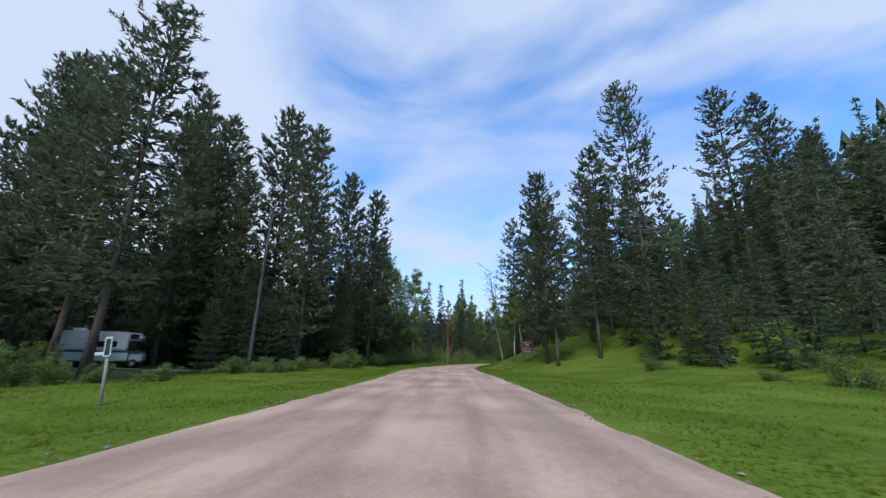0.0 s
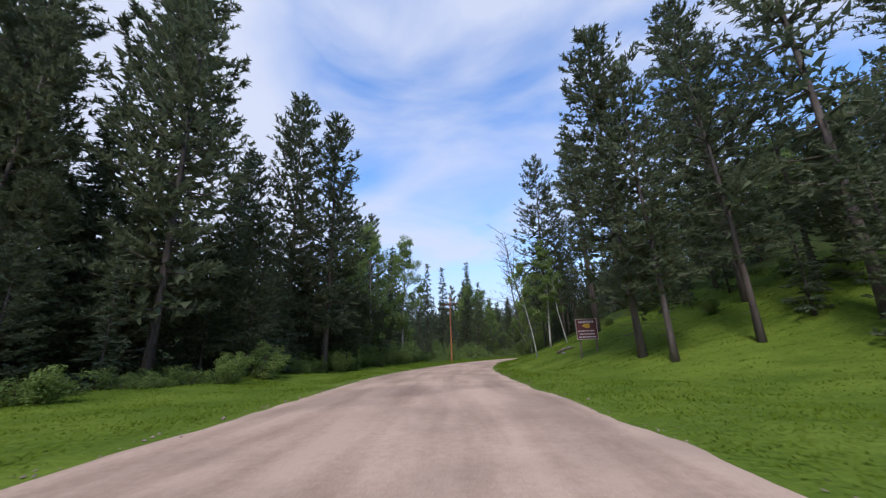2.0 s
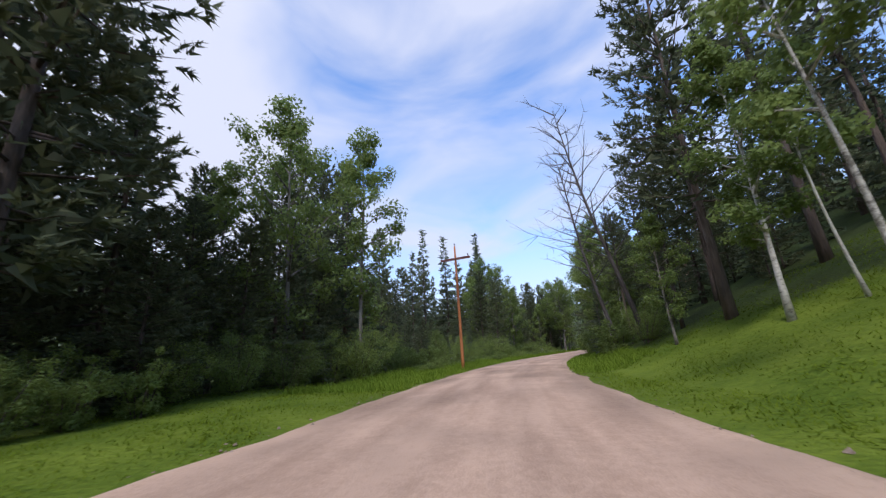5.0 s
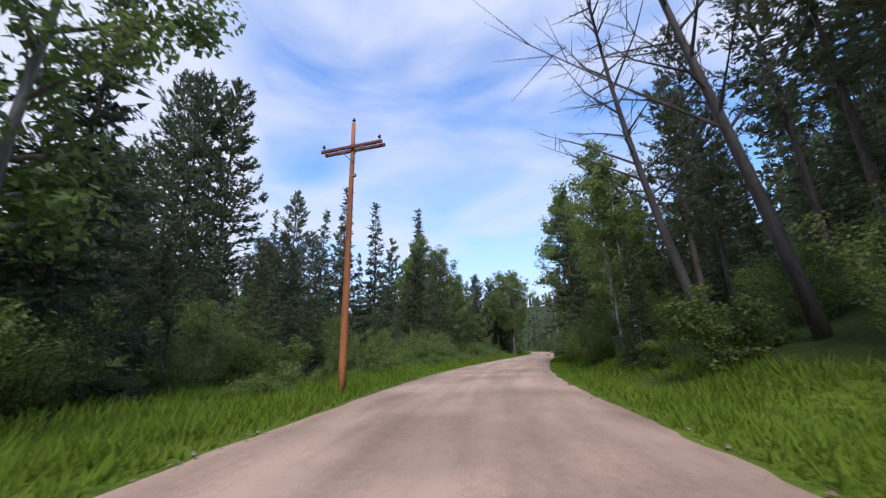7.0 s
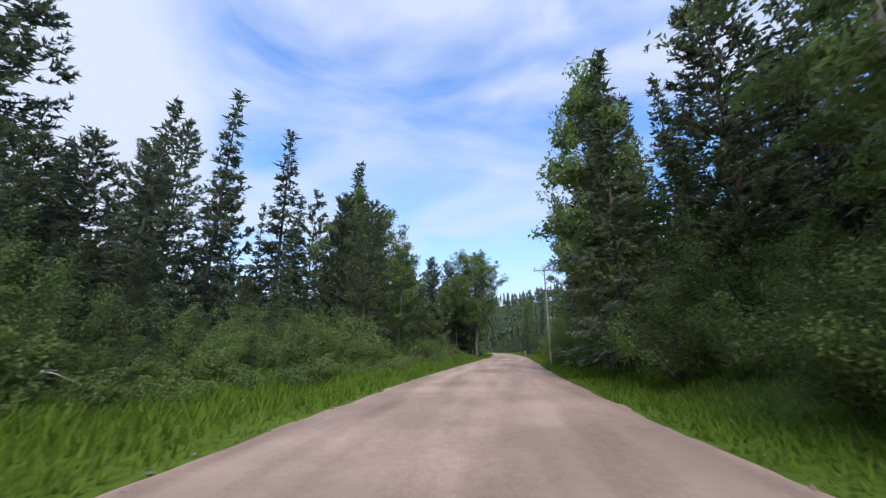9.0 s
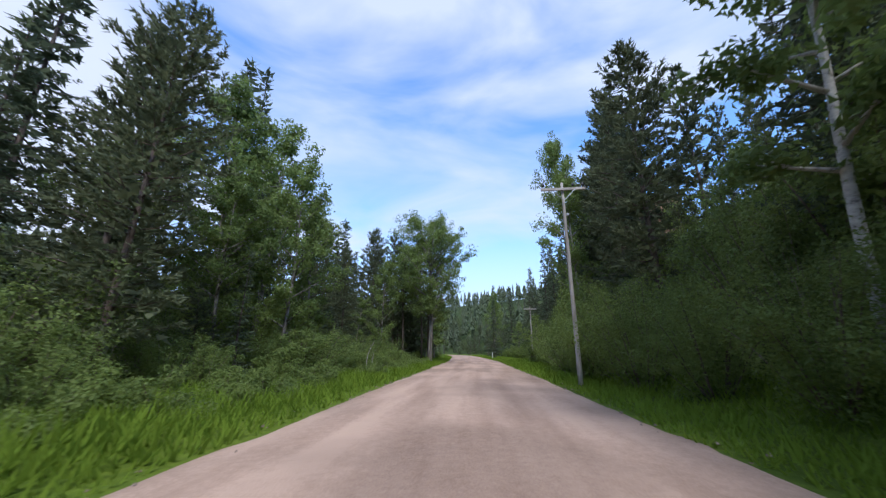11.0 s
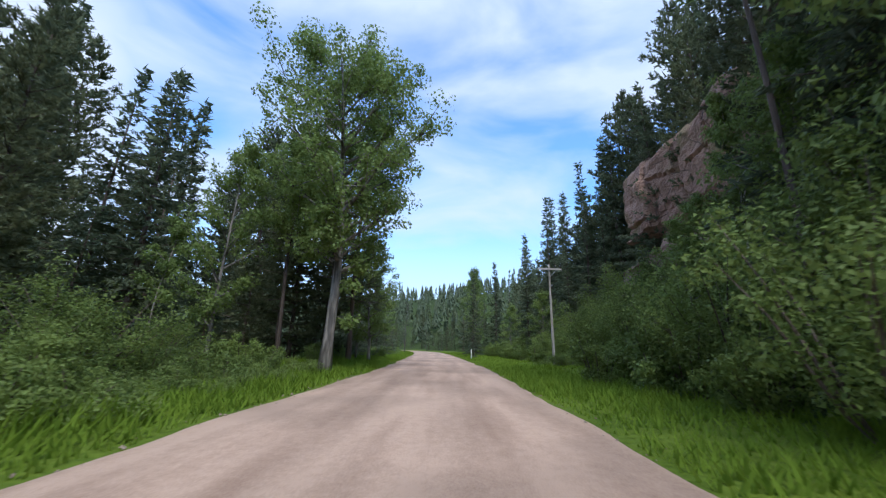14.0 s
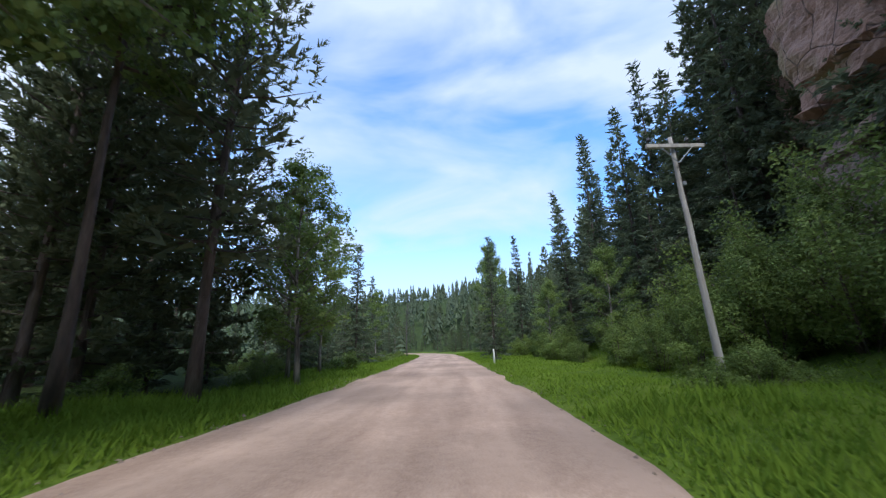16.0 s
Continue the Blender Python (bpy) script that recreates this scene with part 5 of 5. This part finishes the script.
# ---- grass ----
def build_grass(name, label, n, y0, y1, l0, l1, tall, seed, wide=0.05, bias=1.0, blades=None, bend=0.6):
    rng = np.random.RandomState(seed)
    rows = np.where((LINE[:, 1] >= y0) & (LINE[:, 1] <= y1))[0]
    i = rows[rng.randint(len(rows), size=n)]
    t = rng.rand(n) ** bias
    side = np.sign(l0 + l1)
    d = np.minimum(abs(l0), abs(l1)) + t * abs(abs(l1) - abs(l0))
    o = side * (HALF[i] + d)
    p = LINE[i] + RIGHT[i] * o[:, None] + TAN[i] * rng.uniform(-0.5, 0.5, (n, 1))
    patch = np.array([noise.noise(Vector((q[0] * 0.35, q[1] * 0.35, 4))) for q in p])
    keep = patch * 0.6 + rng.uniform(-0.5, 1.0, n) + np.clip(d * 0.5, 0, 0.4) > -0.1
    p, patch, d = p[keep], patch[keep], d[keep]
    m = len(p)
    z = height(p)
    h = tall * rng.uniform(0.45, 1.2, m) * np.clip(0.45 + d * 0.5, 0.45, 1) * (1 + 0.6 * patch)
    # blades bend over, broad side up, all ways
    a = rng.rand(m) * 6.283
    w = np.stack([np.cos(a), np.sin(a), np.zeros(m)], 1) * (wide * rng.uniform(0.6, 1.4, (m, 1)) / 2)
    over = h * rng.uniform(0.3, 1.5, m) * bend
    base = np.column_stack([p, z - 0.03])
    tip = base + np.column_stack([-np.sin(a) * over, np.cos(a) * over, h])
    me = soup(name, np.stack([base - w, base + w, tip], 1), blades or M_GRASS)
    ob = new(name, me)
    tagged(ob, label, "grass", kind="stuff")


build_grass("verge_grass", "bright green mown-height grass beside the gravel", 95000, -6, 75, -0.05, -15, 0.10, 1, 0.045, 1.5, bend=1.9)
build_grass("verge_grass", "bright green grass rising up a gentle bank", 115000, 0, 80, 0.05, 26, 0.105, 2, 0.045, 1.5, bend=1.9)
build_grass("tall_grass", "knee-high green grass along the gravel edge", 56000, 70, 165, -0.05, -6, 0.42, 3, 0.055, 1.1, M_MEADOW, 0.8)
build_grass("tall_grass", "green grass at the foot of the wooded bank", 36000, 75, 160, 0.05, 4, 0.34, 4, 0.055, 1.1, M_MEADOW, 0.8)
build_grass("meadow_grass", "bright green roadside meadow grass", 70000, 148, 225, 0.05, 12, 0.17, 5, 0.055, 1.3, M_MEADOW, 1.4)
build_grass("verge_grass", "green grass strip in front of dark trees", 26000, 158, 230, -0.05, -6, 0.3, 6, 0.07, 1.2, M_MEADOW, 0.8)


# ---- loose stones along the gravel's edge ----
def build_pebbles():
    rng = np.random.RandomState(15)
    T = []
    V = np.array([(1, 0, 0), (0, 1, 0), (-1, 0, 0), (0, -1, 0), (0, 0, 0.8), (0, 0, -0.4)])
    F = [(0, 1, 4), (1, 2, 4), (2, 3, 4), (3, 0, 4), (1, 0, 5), (2, 1, 5), (3, 2, 5), (0, 3, 5)]
    rows = np.where((LINE[:, 1] > -5) & (LINE[:, 1] < 215))[0]
    for k in range(1500):
        i = rows[rng.randint(len(rows))]
        s = -1 if rng.rand() < 0.6 else 1
        o = s * (HALF[i] + rng.normal() * 0.28 - 0.05)
        p = LINE[i] + RIGHT[i] * o + TAN[i] * rng.rand()
        r = 0.018 + 0.05 * rng.rand() ** 3
        v = (V * rng.uniform(0.6, 1.3, V.shape)) * r
        a = rng.rand() * 6.28
        c, q = math.cos(a), math.sin(a)
        v = np.stack([v[:, 0] * c - v[:, 1] * q, v[:, 0] * q + v[:, 1] * c, v[:, 2]], 1) + np.array((p[0], p[1], 0.015))
        T.append(v[np.array(F)])
    tagged(new("edge_gravel", soup("edge_gravel", np.concatenate(T), M_PEBBLE)), "loose pale stones along the gravel road's edges", "gravel", kind="stuff")


build_pebbles()


# ---- power poles ----
def make_pole(name, label, x, y, top, arm_z, half, yaw, wood, armwood, double=True, ridge=True, lean=(0, 0), r=0.15):
    z0 = ground_z(x, y) - 0.3
    e = new(name)
    tagged(e, label, "utility pole", "power poles along the road")
    e.matrix_basis = pose(x, y, z0, lean[0], lean[1], yaw)
    H, az = top - z0, arm_z - z0
    vs, fs = tube([(0.01 * math.sin(3 * k), 0.012 * math.cos(2 * k), H * k / 8) for k in range(9)], [r * (1 - 0.45 * k / 8) for k in range(9)], 12)
    child("pole", mesh_of("pole", vs, fs, wood, True), e)
    for s in ((-1, 1) if double else (-1,)):
        bm = bmesh.new()
        box(bm, -half, s * 0.15 - 0.05, az - 0.065, half, s * 0.15 + 0.05, az + 0.065, 0.008)
        arm = part("crossarm", bm, armwood, e)
    for s in (-1, 1):
        bm = bmesh.new()
        vs, fs = tube([(s * 0.55, -0.215, az - 0.05), (0.0, -0.17, az - 0.62)], [0.018, 0.018], 4)
        child("brace", mesh_of("brace", vs, fs, M_IRON), e)
        bm.free()
    spots = [(-half + 0.12, az + 0.065), (half - 0.12, az + 0.065)]
    if ridge:
        spots.append((0.0, H))
    else:
        spots.append((half * 0.45, az + 0.065))
    for sx, sz in spots:
        pin = child("insulator", mesh_of("insulator", *join([tube([(sx, -0.15 if sz < H else 0, sz), (sx, -0.15 if sz < H else 0, sz + 0.13)], [0.012, 0.012], 5),
              tube([(sx, -0.15 if sz < H else 0, sz + z) for z in (0.10, 0.12, 0.16, 0.18, 0.24, 0.26)], [0.03, 0.075, 0.07, 0.045, 0.05, 0.02], 10)]), M_CERAMIC, True), e)
    bm = bmesh.new()
    box(bm, 0.08, -0.06, az - 1.35, 0.2, 0.06, az - 1.22, 0.01)
    part("bracket", bm, M_IRON, e)
    return e


make_pole("utility_pole", "reddish cedar power pole with a double dark crossarm", 1.95, 87.0, 11.2, 9.95, 1.45, -24, M_POLEWOOD, M_POLEARM)
make_pole("utility_pole", "tall weathered grey power pole before dark pines", -15.9, 32.1, 14.7, 14.1, 1.45, -24, M_SNAG, M_SNAG, False, False, r=0.17)
make_pole("utility_pole", "weathered grey power pole half hidden by leaves", 27.7, 125.0, 9.6, 9.2, 1.08, -26, M_POLEGREY, M_POLEGREY, False, False, r=0.115)
make_pole("utility_pole", "pale weathered power pole with a single crossarm", 48.2, 159.0, 8.0, 7.6, 0.98, -20, M_POLEGREY, M_POLEGREY, False, False, r=0.115)


# ---- sign board ----
def make_sign(x, y, yaw):
    z0 = ground_z(x, y) - 0.2
    e = new("sign_board")
    tagged(e, "maroon wooden sign with cream border, gold arrow and lettering", "sign")
    e.matrix_basis = pose(x, y, z0, 0, 0, yaw)
    zb, zt, w = 2.32 - z0, 3.88 - z0, 0.78
    bm = bmesh.new(); box(bm, -w, -0.025, zb, w, 0.025, zt, 0.006); part("panel", bm, M_SIGNRED, e)
    for s in (-1, 1):
        bm = bmesh.new(); box(bm, s * w - 0.018, -0.04, zb - 0.022, s * w + 0.018, 0.04, zt + 0.022, 0.005); part("edge_strip", bm, M_SIGNEDGE, e)
        bm = bmesh.new(); box(bm, -w + 0.02, -0.04, (zt if s > 0 else zb) - 0.018, w - 0.02, 0.04, (zt if s > 0 else zb) + 0.018, 0.005); part("edge_strip", bm, M_SIGNEDGE, e)
        bm = bmesh.new(); box(bm, s * 0.6 - 0.06, 0.03, 0, s * 0.6 + 0.06, 0.15, zt - 0.1, 0.01); part("post", bm, M_BARK, e)
    rng = random.Random(3)
    for row, (h, x0, x1) in enumerate(((0.15, -0.56, 0.58), (0.09, -0.66, 0.66), (0.09, -0.58, 0.60), (0.09, -0.64, 0.66))):
        zc = (zt - 0.22, zb + 0.64, zb + 0.40, zb + 0.17)[row]
        xx = x0
        while xx < x1 - 0.1:
            l = min(rng.uniform(0.14, 0.42) if row else 0.085, x1 - xx)
            bm = bmesh.new(); box(bm, xx, -0.034, zc - h / 2, xx + l, -0.026, zc + h / 2)
            part("lettering_bar", bm, M_SIGNTEXT, e)
            xx += l + (0.05 if row else 0.03)
    bm = bmesh.new()
    zc = zb + 1.04
    pts = [(-0.36, 0), (-0.08, 0.17), (-0.02, 0.12), (0.18, 0.20), (0.26, 0.17), (0.24, -0.17), (0.02, -0.19), (-0.08, -0.13)]
    f = bm.faces.new([bm.verts.new((px, -0.030, zc + pz)) for px, pz in pts])
    g = bmesh.ops.extrude_face_region(bm, geom=[f])["geom"]
    bmesh.ops.translate(bm, vec=(0, -0.008, 0), verts=[v for v in g if isinstance(v, bmesh.types.BMVert)])
    part("arrow", bm, M_SIGNGOLD, e)
    return e


make_sign(12.35, 52.6, -14)


# ---- parked camper ----
def make_camper(x, y, yaw):
    z0 = ground_z(x, y)
    e = new("camper_van")
    tagged(e, "old white camper van with dark stripe parked under trees", "camper")
    e.matrix_basis = pose(x, y, z0, 0, 0, yaw) @ Matrix.Diagonal((0.88, 0.95, 1.0, 1))
    bm = bmesh.new()
    box(bm, -4.3, -1.1, 1.45, 1.1, 1.1, 3.1, 0.12)
    box(bm, 0.9, -1.08, 2.35, 2.1, 1.08, 3.05, 0.2)
    body = part("body", bm, M_CAMPER, e)
    bm = bmesh.new(); box(bm, -4.25, -1.12, 0.55, 1.3, 1.12, 1.3, 0.06); part("lower_body", bm, M_CAMPERLOW, e, "pale mint lower side panels")
    bm = bmesh.new(); box(bm, -4.28, -1.13, 1.3, 2.3, 1.13, 1.45, 0.02); part("stripe", bm, M_STRIPE, e)
    bm = bmesh.new(); box(bm, 1.3, -1.0, 0.5, 2.5, 1.0, 1.3, 0.12); part("bonnet", bm, M_CAMPERLOW, e)
    bm = bmesh.new(); box(bm, 1.1, -0.95, 1.45, 1.75, 0.95, 2.34, 0.1); part("cab_window", bm, M_GLASS, e)
    bm = bmesh.new(); box(bm, 1.15, -1.11, 2.5, 1.85, -1.06, 2.92, 0.02); part("window", bm, M_GLASS, e)
    bm = bmesh.new(); box(bm, -1.9, -1.13, 1.75, 0.2, -1.08, 2.25, 0.02); part("window", bm, M_GLASS, e)
    bm = bmesh.new(); box(bm, -0.6, -1.15, 0.85, 0.0, -1.1, 1.1, 0.02); part("hatch", bm, M_STRIPE, e)
    bm = bmesh.new(); box(bm, -3.6, -0.5, 3.1, -2.6, 0.4, 3.35, 0.08); part("roof_vent", bm, M_WHITE, e)
    bm = bmesh.new(); box(bm, -4.3, -1.14, 3.02, 1.0, -1.08, 3.09, 0.01); part("roof_rail", bm, M_WHITE, e)
    for wx in (-2.9, 1.75):
        for s in (-1, 1):
            vs, fs = tube([(wx, s * 0.82, 0.36), (wx, s * 0.86, 0.36), (wx, s * 1.04, 0.36), (wx, s * 1.08, 0.36)], [0.28, 0.36, 0.36, 0.28], 18)
            wheel = child("wheel", mesh_of("wheel", vs, fs, M_TYRE), e)
            vs, fs = tube([(wx, s * 1.05, 0.36), (wx, s * 1.095, 0.36)], [0.19, 0.16], 14)
            rim = child("rim", mesh_of("rim", vs, fs, M_IRON), wheel)
    return e


make_camper(-29.6, 34.9, 30)


# ---- marker posts, stakes, fallen wood ----
def make_marker(x, y):
    e = new("marker_post")
    tagged(e, "slim wooden post with a small upright white sign", "post")
    e.matrix_basis = pose(x, y, ground_z(x, y) - 0.2, 0, -5, 20)
    vs, fs = tube([(0, 0, 0), (0.01, 0, 1.1), (0, 0, 2.25)], [0.055, 0.05, 0.045], 8)
    child("post", mesh_of("post", vs, fs, M_POLEGREY, True), e)
    bm = bmesh.new(); box(bm, -0.10, -0.075, 1.72, 0.10, -0.05, 2.38, 0.01); panel = part("panel", bm, M_WHITE, e)
    bm = bmesh.new(); box(bm, -0.065, -0.083, 1.78, 0.065, -0.0755, 2.32, 0.01); part("lettering_bar", bm, M_STRIPE, e)
    bm = bmesh.new(); box(bm, -0.34, -0.05, 1.78, -0.10, -0.03, 1.9, 0.01); part("tag", bm, M_WHITE, e)
    return e


def make_stake(x, y, h, r=0.05, mat=None, label="short pale wooden stake in the grass", name="stake"):
    vs, fs = tube([(0, 0, -0.25), (0.01, 0, h * 0.6), (0.0, 0.01, h - 0.04), (0, 0, h)], [r * 1.05, r, r * 0.95, r * 0.7], 8)
    ob = tagged(new(name, mesh_of(name, vs, fs, mat or M_POLEGREY, True)), label, "post")
    ob.matrix_basis = pose(x, y, ground_z(x, y), 0, 0, 30)
    return ob


make_marker(-11.0, 13.0)
make_stake(30.5, 40.5, 1.0, 0.05, M_POLEGREY)
make_stake(51.6, 178.0, 1.1, 0.07, M_WHITE, "white roadside delineator post at the gravel edge", "delineator_post")


# ---- the big cottonwood ----
def make_cottonwood(x, y, top):
    z = ground_z(x, y)
    H = top - z
    pieces, ends, rng = limb_tree(81, H, 5.6, 0.30, 40, 6, 0.30, 0.5, 0.55)
    e = new("cottonwood_tree")
    tagged(e, "large round-crowned cottonwood with thick grey furrowed trunk", "tree")
    e.matrix_basis = pose(x, y, z - 0.1)
    vs, fs = join(pieces)
    child("trunk", mesh_of("trunk", vs, fs, M_GREYBARK, True), e, "thick grey furrowed trunk")
    n = rng.randint(46, 100, len(ends))
    crown = lobes(ends, n, rng.uniform(0.45, 0.95, len(ends)), 0.165, rng, 0.75, True)
    sprays = []
    for k in range(5):
        a, zz = rng.uniform(-1.2, 1.0), rng.uniform(0.16, 0.36) * H
        tip = np.array((0.25 + 0.9 * math.cos(a), 0.9 * math.sin(a), zz - 0.3))
        sprays.append(np.repeat(np.array([tip * np.array((0.7, 0.7, 1.01)), tip]), 34, 0))
        child("sprout", mesh_of("sprout", *tube([(0.1, 0, zz), tip], [0.02, 0.006], 4), M_GREYBARK), e)
    sprays = np.concatenate(sprays)
    crown = np.concatenate([crown, leaves(sprays + rng.normal(size=sprays.shape) * 0.2, 0.24, rng, whole=True)])
    child("crown", soup("crown", crown, M_LEAF), e)
    for k in range(14):
        a, zz = rng.rand() * 6.28, rng.uniform(0.25, 0.5) * H
        p0 = np.array((0, 0, zz))
        d = np.array((math.cos(a), math.sin(a), rng.uniform(-0.2, 0.4)))
        ln = rng.uniform(1.0, 2.2)
        p1 = p0 + d * ln * 0.6
        p2 = p1 + unit(d + rng.normal(size=3) * 0.4) * ln * 0.5
        child("dead_branch", mesh_of("dead_branch", *tube([p0, p1, p2], [0.05, 0.03, 0.008], 4), M_SNAG), e, "bare broken grey branch")


make_cottonwood(31.4, 156.4, 18.8)


# ---- the cliff ----
def build_cliff():
    """A pale, blocky face over a dark undercut and broken grey ledges; its corner stands towards the road's far end."""
    line = smooth_line([(66.0, 163.5), (62.0, 161.2), (58.3, 159.2), (56.6, 156.6), (55.2, 152.5), (53.6, 148.0), (55.0, 144.0), (60.0, 141.5)], 0.2)
    t = unit(np.gradient(line, axis=0))
    nrm = np.stack([-t[:, 1], t[:, 0]], 1)
    if (nrm[len(nrm) // 2] * np.array((-1.0, 0.5))).sum() < 0:
        nrm = -nrm
    n, m = len(line), 84
    way = np.concatenate([[0], np.cumsum(np.linalg.norm(np.diff(line, axis=0), axis=1))])
    z0 = height(line) - 2.5
    rng = np.random.RandomState(88)
    # blocks: columns of uneven width, each cut into courses of uneven height; every block has its own set-back and tilt
    edges = np.cumsum(rng.uniform(1.0, 4.5, 60))
    beds = 3.0 + np.cumsum(rng.uniform(1.2, 4.2, 30))
    out = rng.normal(size=(61, 31)) * 0.20
    col = rng.normal(size=61) * 0.24
    tilt = rng.normal(size=(61, 31)) * 0.035
    vs = []
    for i in range(n):
        s = way[i] / way[-1]
        topz = 18.7 + 3.2 * np.clip((s - 0.5) * 2.4, 0, 1) + 0.7 * noise.noise(Vector((way[i] * 0.35, 0, 1)))
        for k in range(m):
            g = k / (m - 1)
            z = z0[i] + (topz - z0[i]) * g
            p = Vector((line[i][0], line[i][1], z))
            u = way[i] + 0.35 * noise.noise(p * 0.35) + 0.10 * (z - 10) * 0.6
            w = z + 0.5 * noise.noise(p * 0.3 + Vector((7, 0, 0))) + 0.05 * way[i]
            c, b = int(np.searchsorted(edges, u)) % 61, int(np.searchsorted(beds, w)) % 31
            crack = min(abs(u - edges[min(c, 59)]), abs(u - edges[max(c - 1, 0)])) < 0.12 or min(abs(w - beds[min(b, 29)]), abs(w - beds[max(b - 1, 0)])) < 0.07
            o = out[c, b] + col[c] + tilt[c, b] * (w - beds[min(b, 29)]) - 0.2 * crack + 0.34 * noise.noise(p * 0.55) + 0.16 * noise.noise(p * 1.5) + 0.07 * noise.noise(p * 3.4)
            lip = 11.3 + 0.8 * noise.noise(Vector((way[i] * 0.25, 3, 0))) + 2.2 * max(0, s - 0.5)
            if z < lip:
                d = lip - z
                o += -0.8 * min(1, d / 0.7) + 0.5 * max(0, d - 0.9)      # undercut, then ledges that step out
                o += 0.4 * noise.cell(p * 0.6) + 0.5 * noise.noise(p * 0.5)
            o -= 2.2 * max(0, g - 0.9) / 0.1 * max(0, g - 0.9) / 0.1 + 0.1
            vs.append((p.x + nrm[i][0] * o, p.y + nrm[i][1] * o, z))
    fs = [(i * m + k, (i + 1) * m + k, (i + 1) * m + k + 1, i * m + k + 1) for i in range(n - 1) for k in range(m - 1)]
    # a cap that runs back into the hill
    o = len(vs)
    for i in range(n):
        p = line[i] - nrm[i] * 9
        vs.append((p[0], p[1], max(float(height([p])[0]) - 1.0, vs[i * m + m - 1][2] - 2)))
    fs += [(i * m + m - 1, (i + 1) * m + m - 1, o + i + 1, o + i) for i in range(n - 1)]
    tagged(new("cliff", mesh_of("cliff", vs, fs, M_ROCK)), "pinkish tan rock cliff with cracks above dark undercut ledges", "cliff", kind="structure")


build_cliff()


# ---- fallen wood and stones ----
def make_deadwood(name, label, points, r, twigs, seed, mat=M_SNAG):
    """A bare crooked branch or log: points are (x, y, height over the ground)."""
    rng = np.random.RandomState(seed)
    P = [np.array((x, y, ground_z(x, y) + h)) for x, y, h in points]
    base = P[0].copy()
    P = [p - base for p in P]
    n = len(P)
    e = new(name)
    tagged(e, label, "dead wood")
    e.matrix_basis = pose(*base)
    child("stem", mesh_of("stem", *tube(P, [r * (1 - 0.75 * k / (n - 1)) for k in range(n)], 7, rng, 0.2), mat, True), e)
    for k in range(twigs):
        f = rng.uniform(0.3, 0.98) * (n - 1)
        i = min(int(f), n - 2)
        q = P[i] + (P[i + 1] - P[i]) * (f - i)
        d = unit(P[i + 1] - P[i] + rng.normal(size=3) * 0.45)
        ln = rng.uniform(0.3, 0.8)
        q1 = q + d * ln * 0.5
        child("twig", mesh_of("twig", *tube([q, q1, q1 + unit(d + rng.normal(size=3) * 0.5) * ln * 0.5], [r * 0.35, r * 0.25, 0.005], 4), mat), e)
    return e


def make_stone(x, y, r, seed, label="grey lichened boulder in the grass"):
    rng = np.random.RandomState(seed)
    bm = bmesh.new()
    bmesh.ops.create_icosphere(bm, subdivisions=3, radius=r)
    cut = [unit(rng.normal(size=3)) for _ in range(9)]
    for v in bm.verts:
        d = np.array(v.co)
        for c in cut:
            over = d @ c - r * 0.72
            if over > 0:
                d = d - c * over
        d = d * (1 + 0.08 * noise.noise(v.co * (3 / r)))
        v.co = Vector((d[0] * 1.25, d[1], d[2] * 0.7))
    me = bpy.data.meshes.new("boulder")
    bm.to_mesh(me); bm.free()
    me.materials.append(M_STONE)
    ob = tagged(new("boulder", me), label, "boulder", "boulders on the bank")
    ob.matrix_basis = pose(x, y, ground_z(x, y) + r * 0.1, 0, 0, rng.uniform(0, 360))
    return ob


make_deadwood("fallen_log", "pale leaning dead log at the brush's foot", [(-5.4, 90.2, -0.1), (-5.8, 90.35, 0.7), (-6.3, 90.6, 1.65)], 0.09, 3, 1)
make_deadwood("dead_branch", "bare pale crooked branch standing out of a root", [(20.5, 137.5, 0.1), (20.46, 137.5, 0.8), (20.55, 137.55, 1.3), (20.72, 137.6, 1.7), (20.95, 137.7, 2.15)], 0.03, 1, 2, M_POLEGREY)
make_deadwood("dead_branch", "short bare grey branch beside a root", [(20.8, 137.5, 0.1), (20.82, 137.5, 0.65), (20.92, 137.55, 1.3)], 0.026, 3, 3, M_POLEGREY)
make_deadwood("fallen_log", "grey fallen log with broken twigs in brush", [(20.2, 137.6, 0.3), (20.8, 137.5, 0.34), (21.6, 137.3, 0.22), (22.4, 137.9, 0.12)], 0.035, 16, 4)
make_deadwood("dead_branch", "pale bare branch lying in the brush", [(0.8, 103.2, 0.55), (1.4, 103.5, 0.8), (2.1, 103.5, 0.7), (2.7, 103.8, 0.35)], 0.035, 5, 8, M_POLEGREY)
make_deadwood("fallen_log", "rotting dark log lying on the grassy bank", [(11.5, 58.5, 0.05), (12.1, 58.3, 0.1), (12.8, 58.1, 0.08)], 0.13, 3, 5, M_BARK)
for k, (x, y, r) in enumerate([(11.9, 57.8, 0.2), (12.7, 58.6, 0.24), (12.3, 59.0, 0.2)]):
    make_stone(x, y, r, 20 + k)
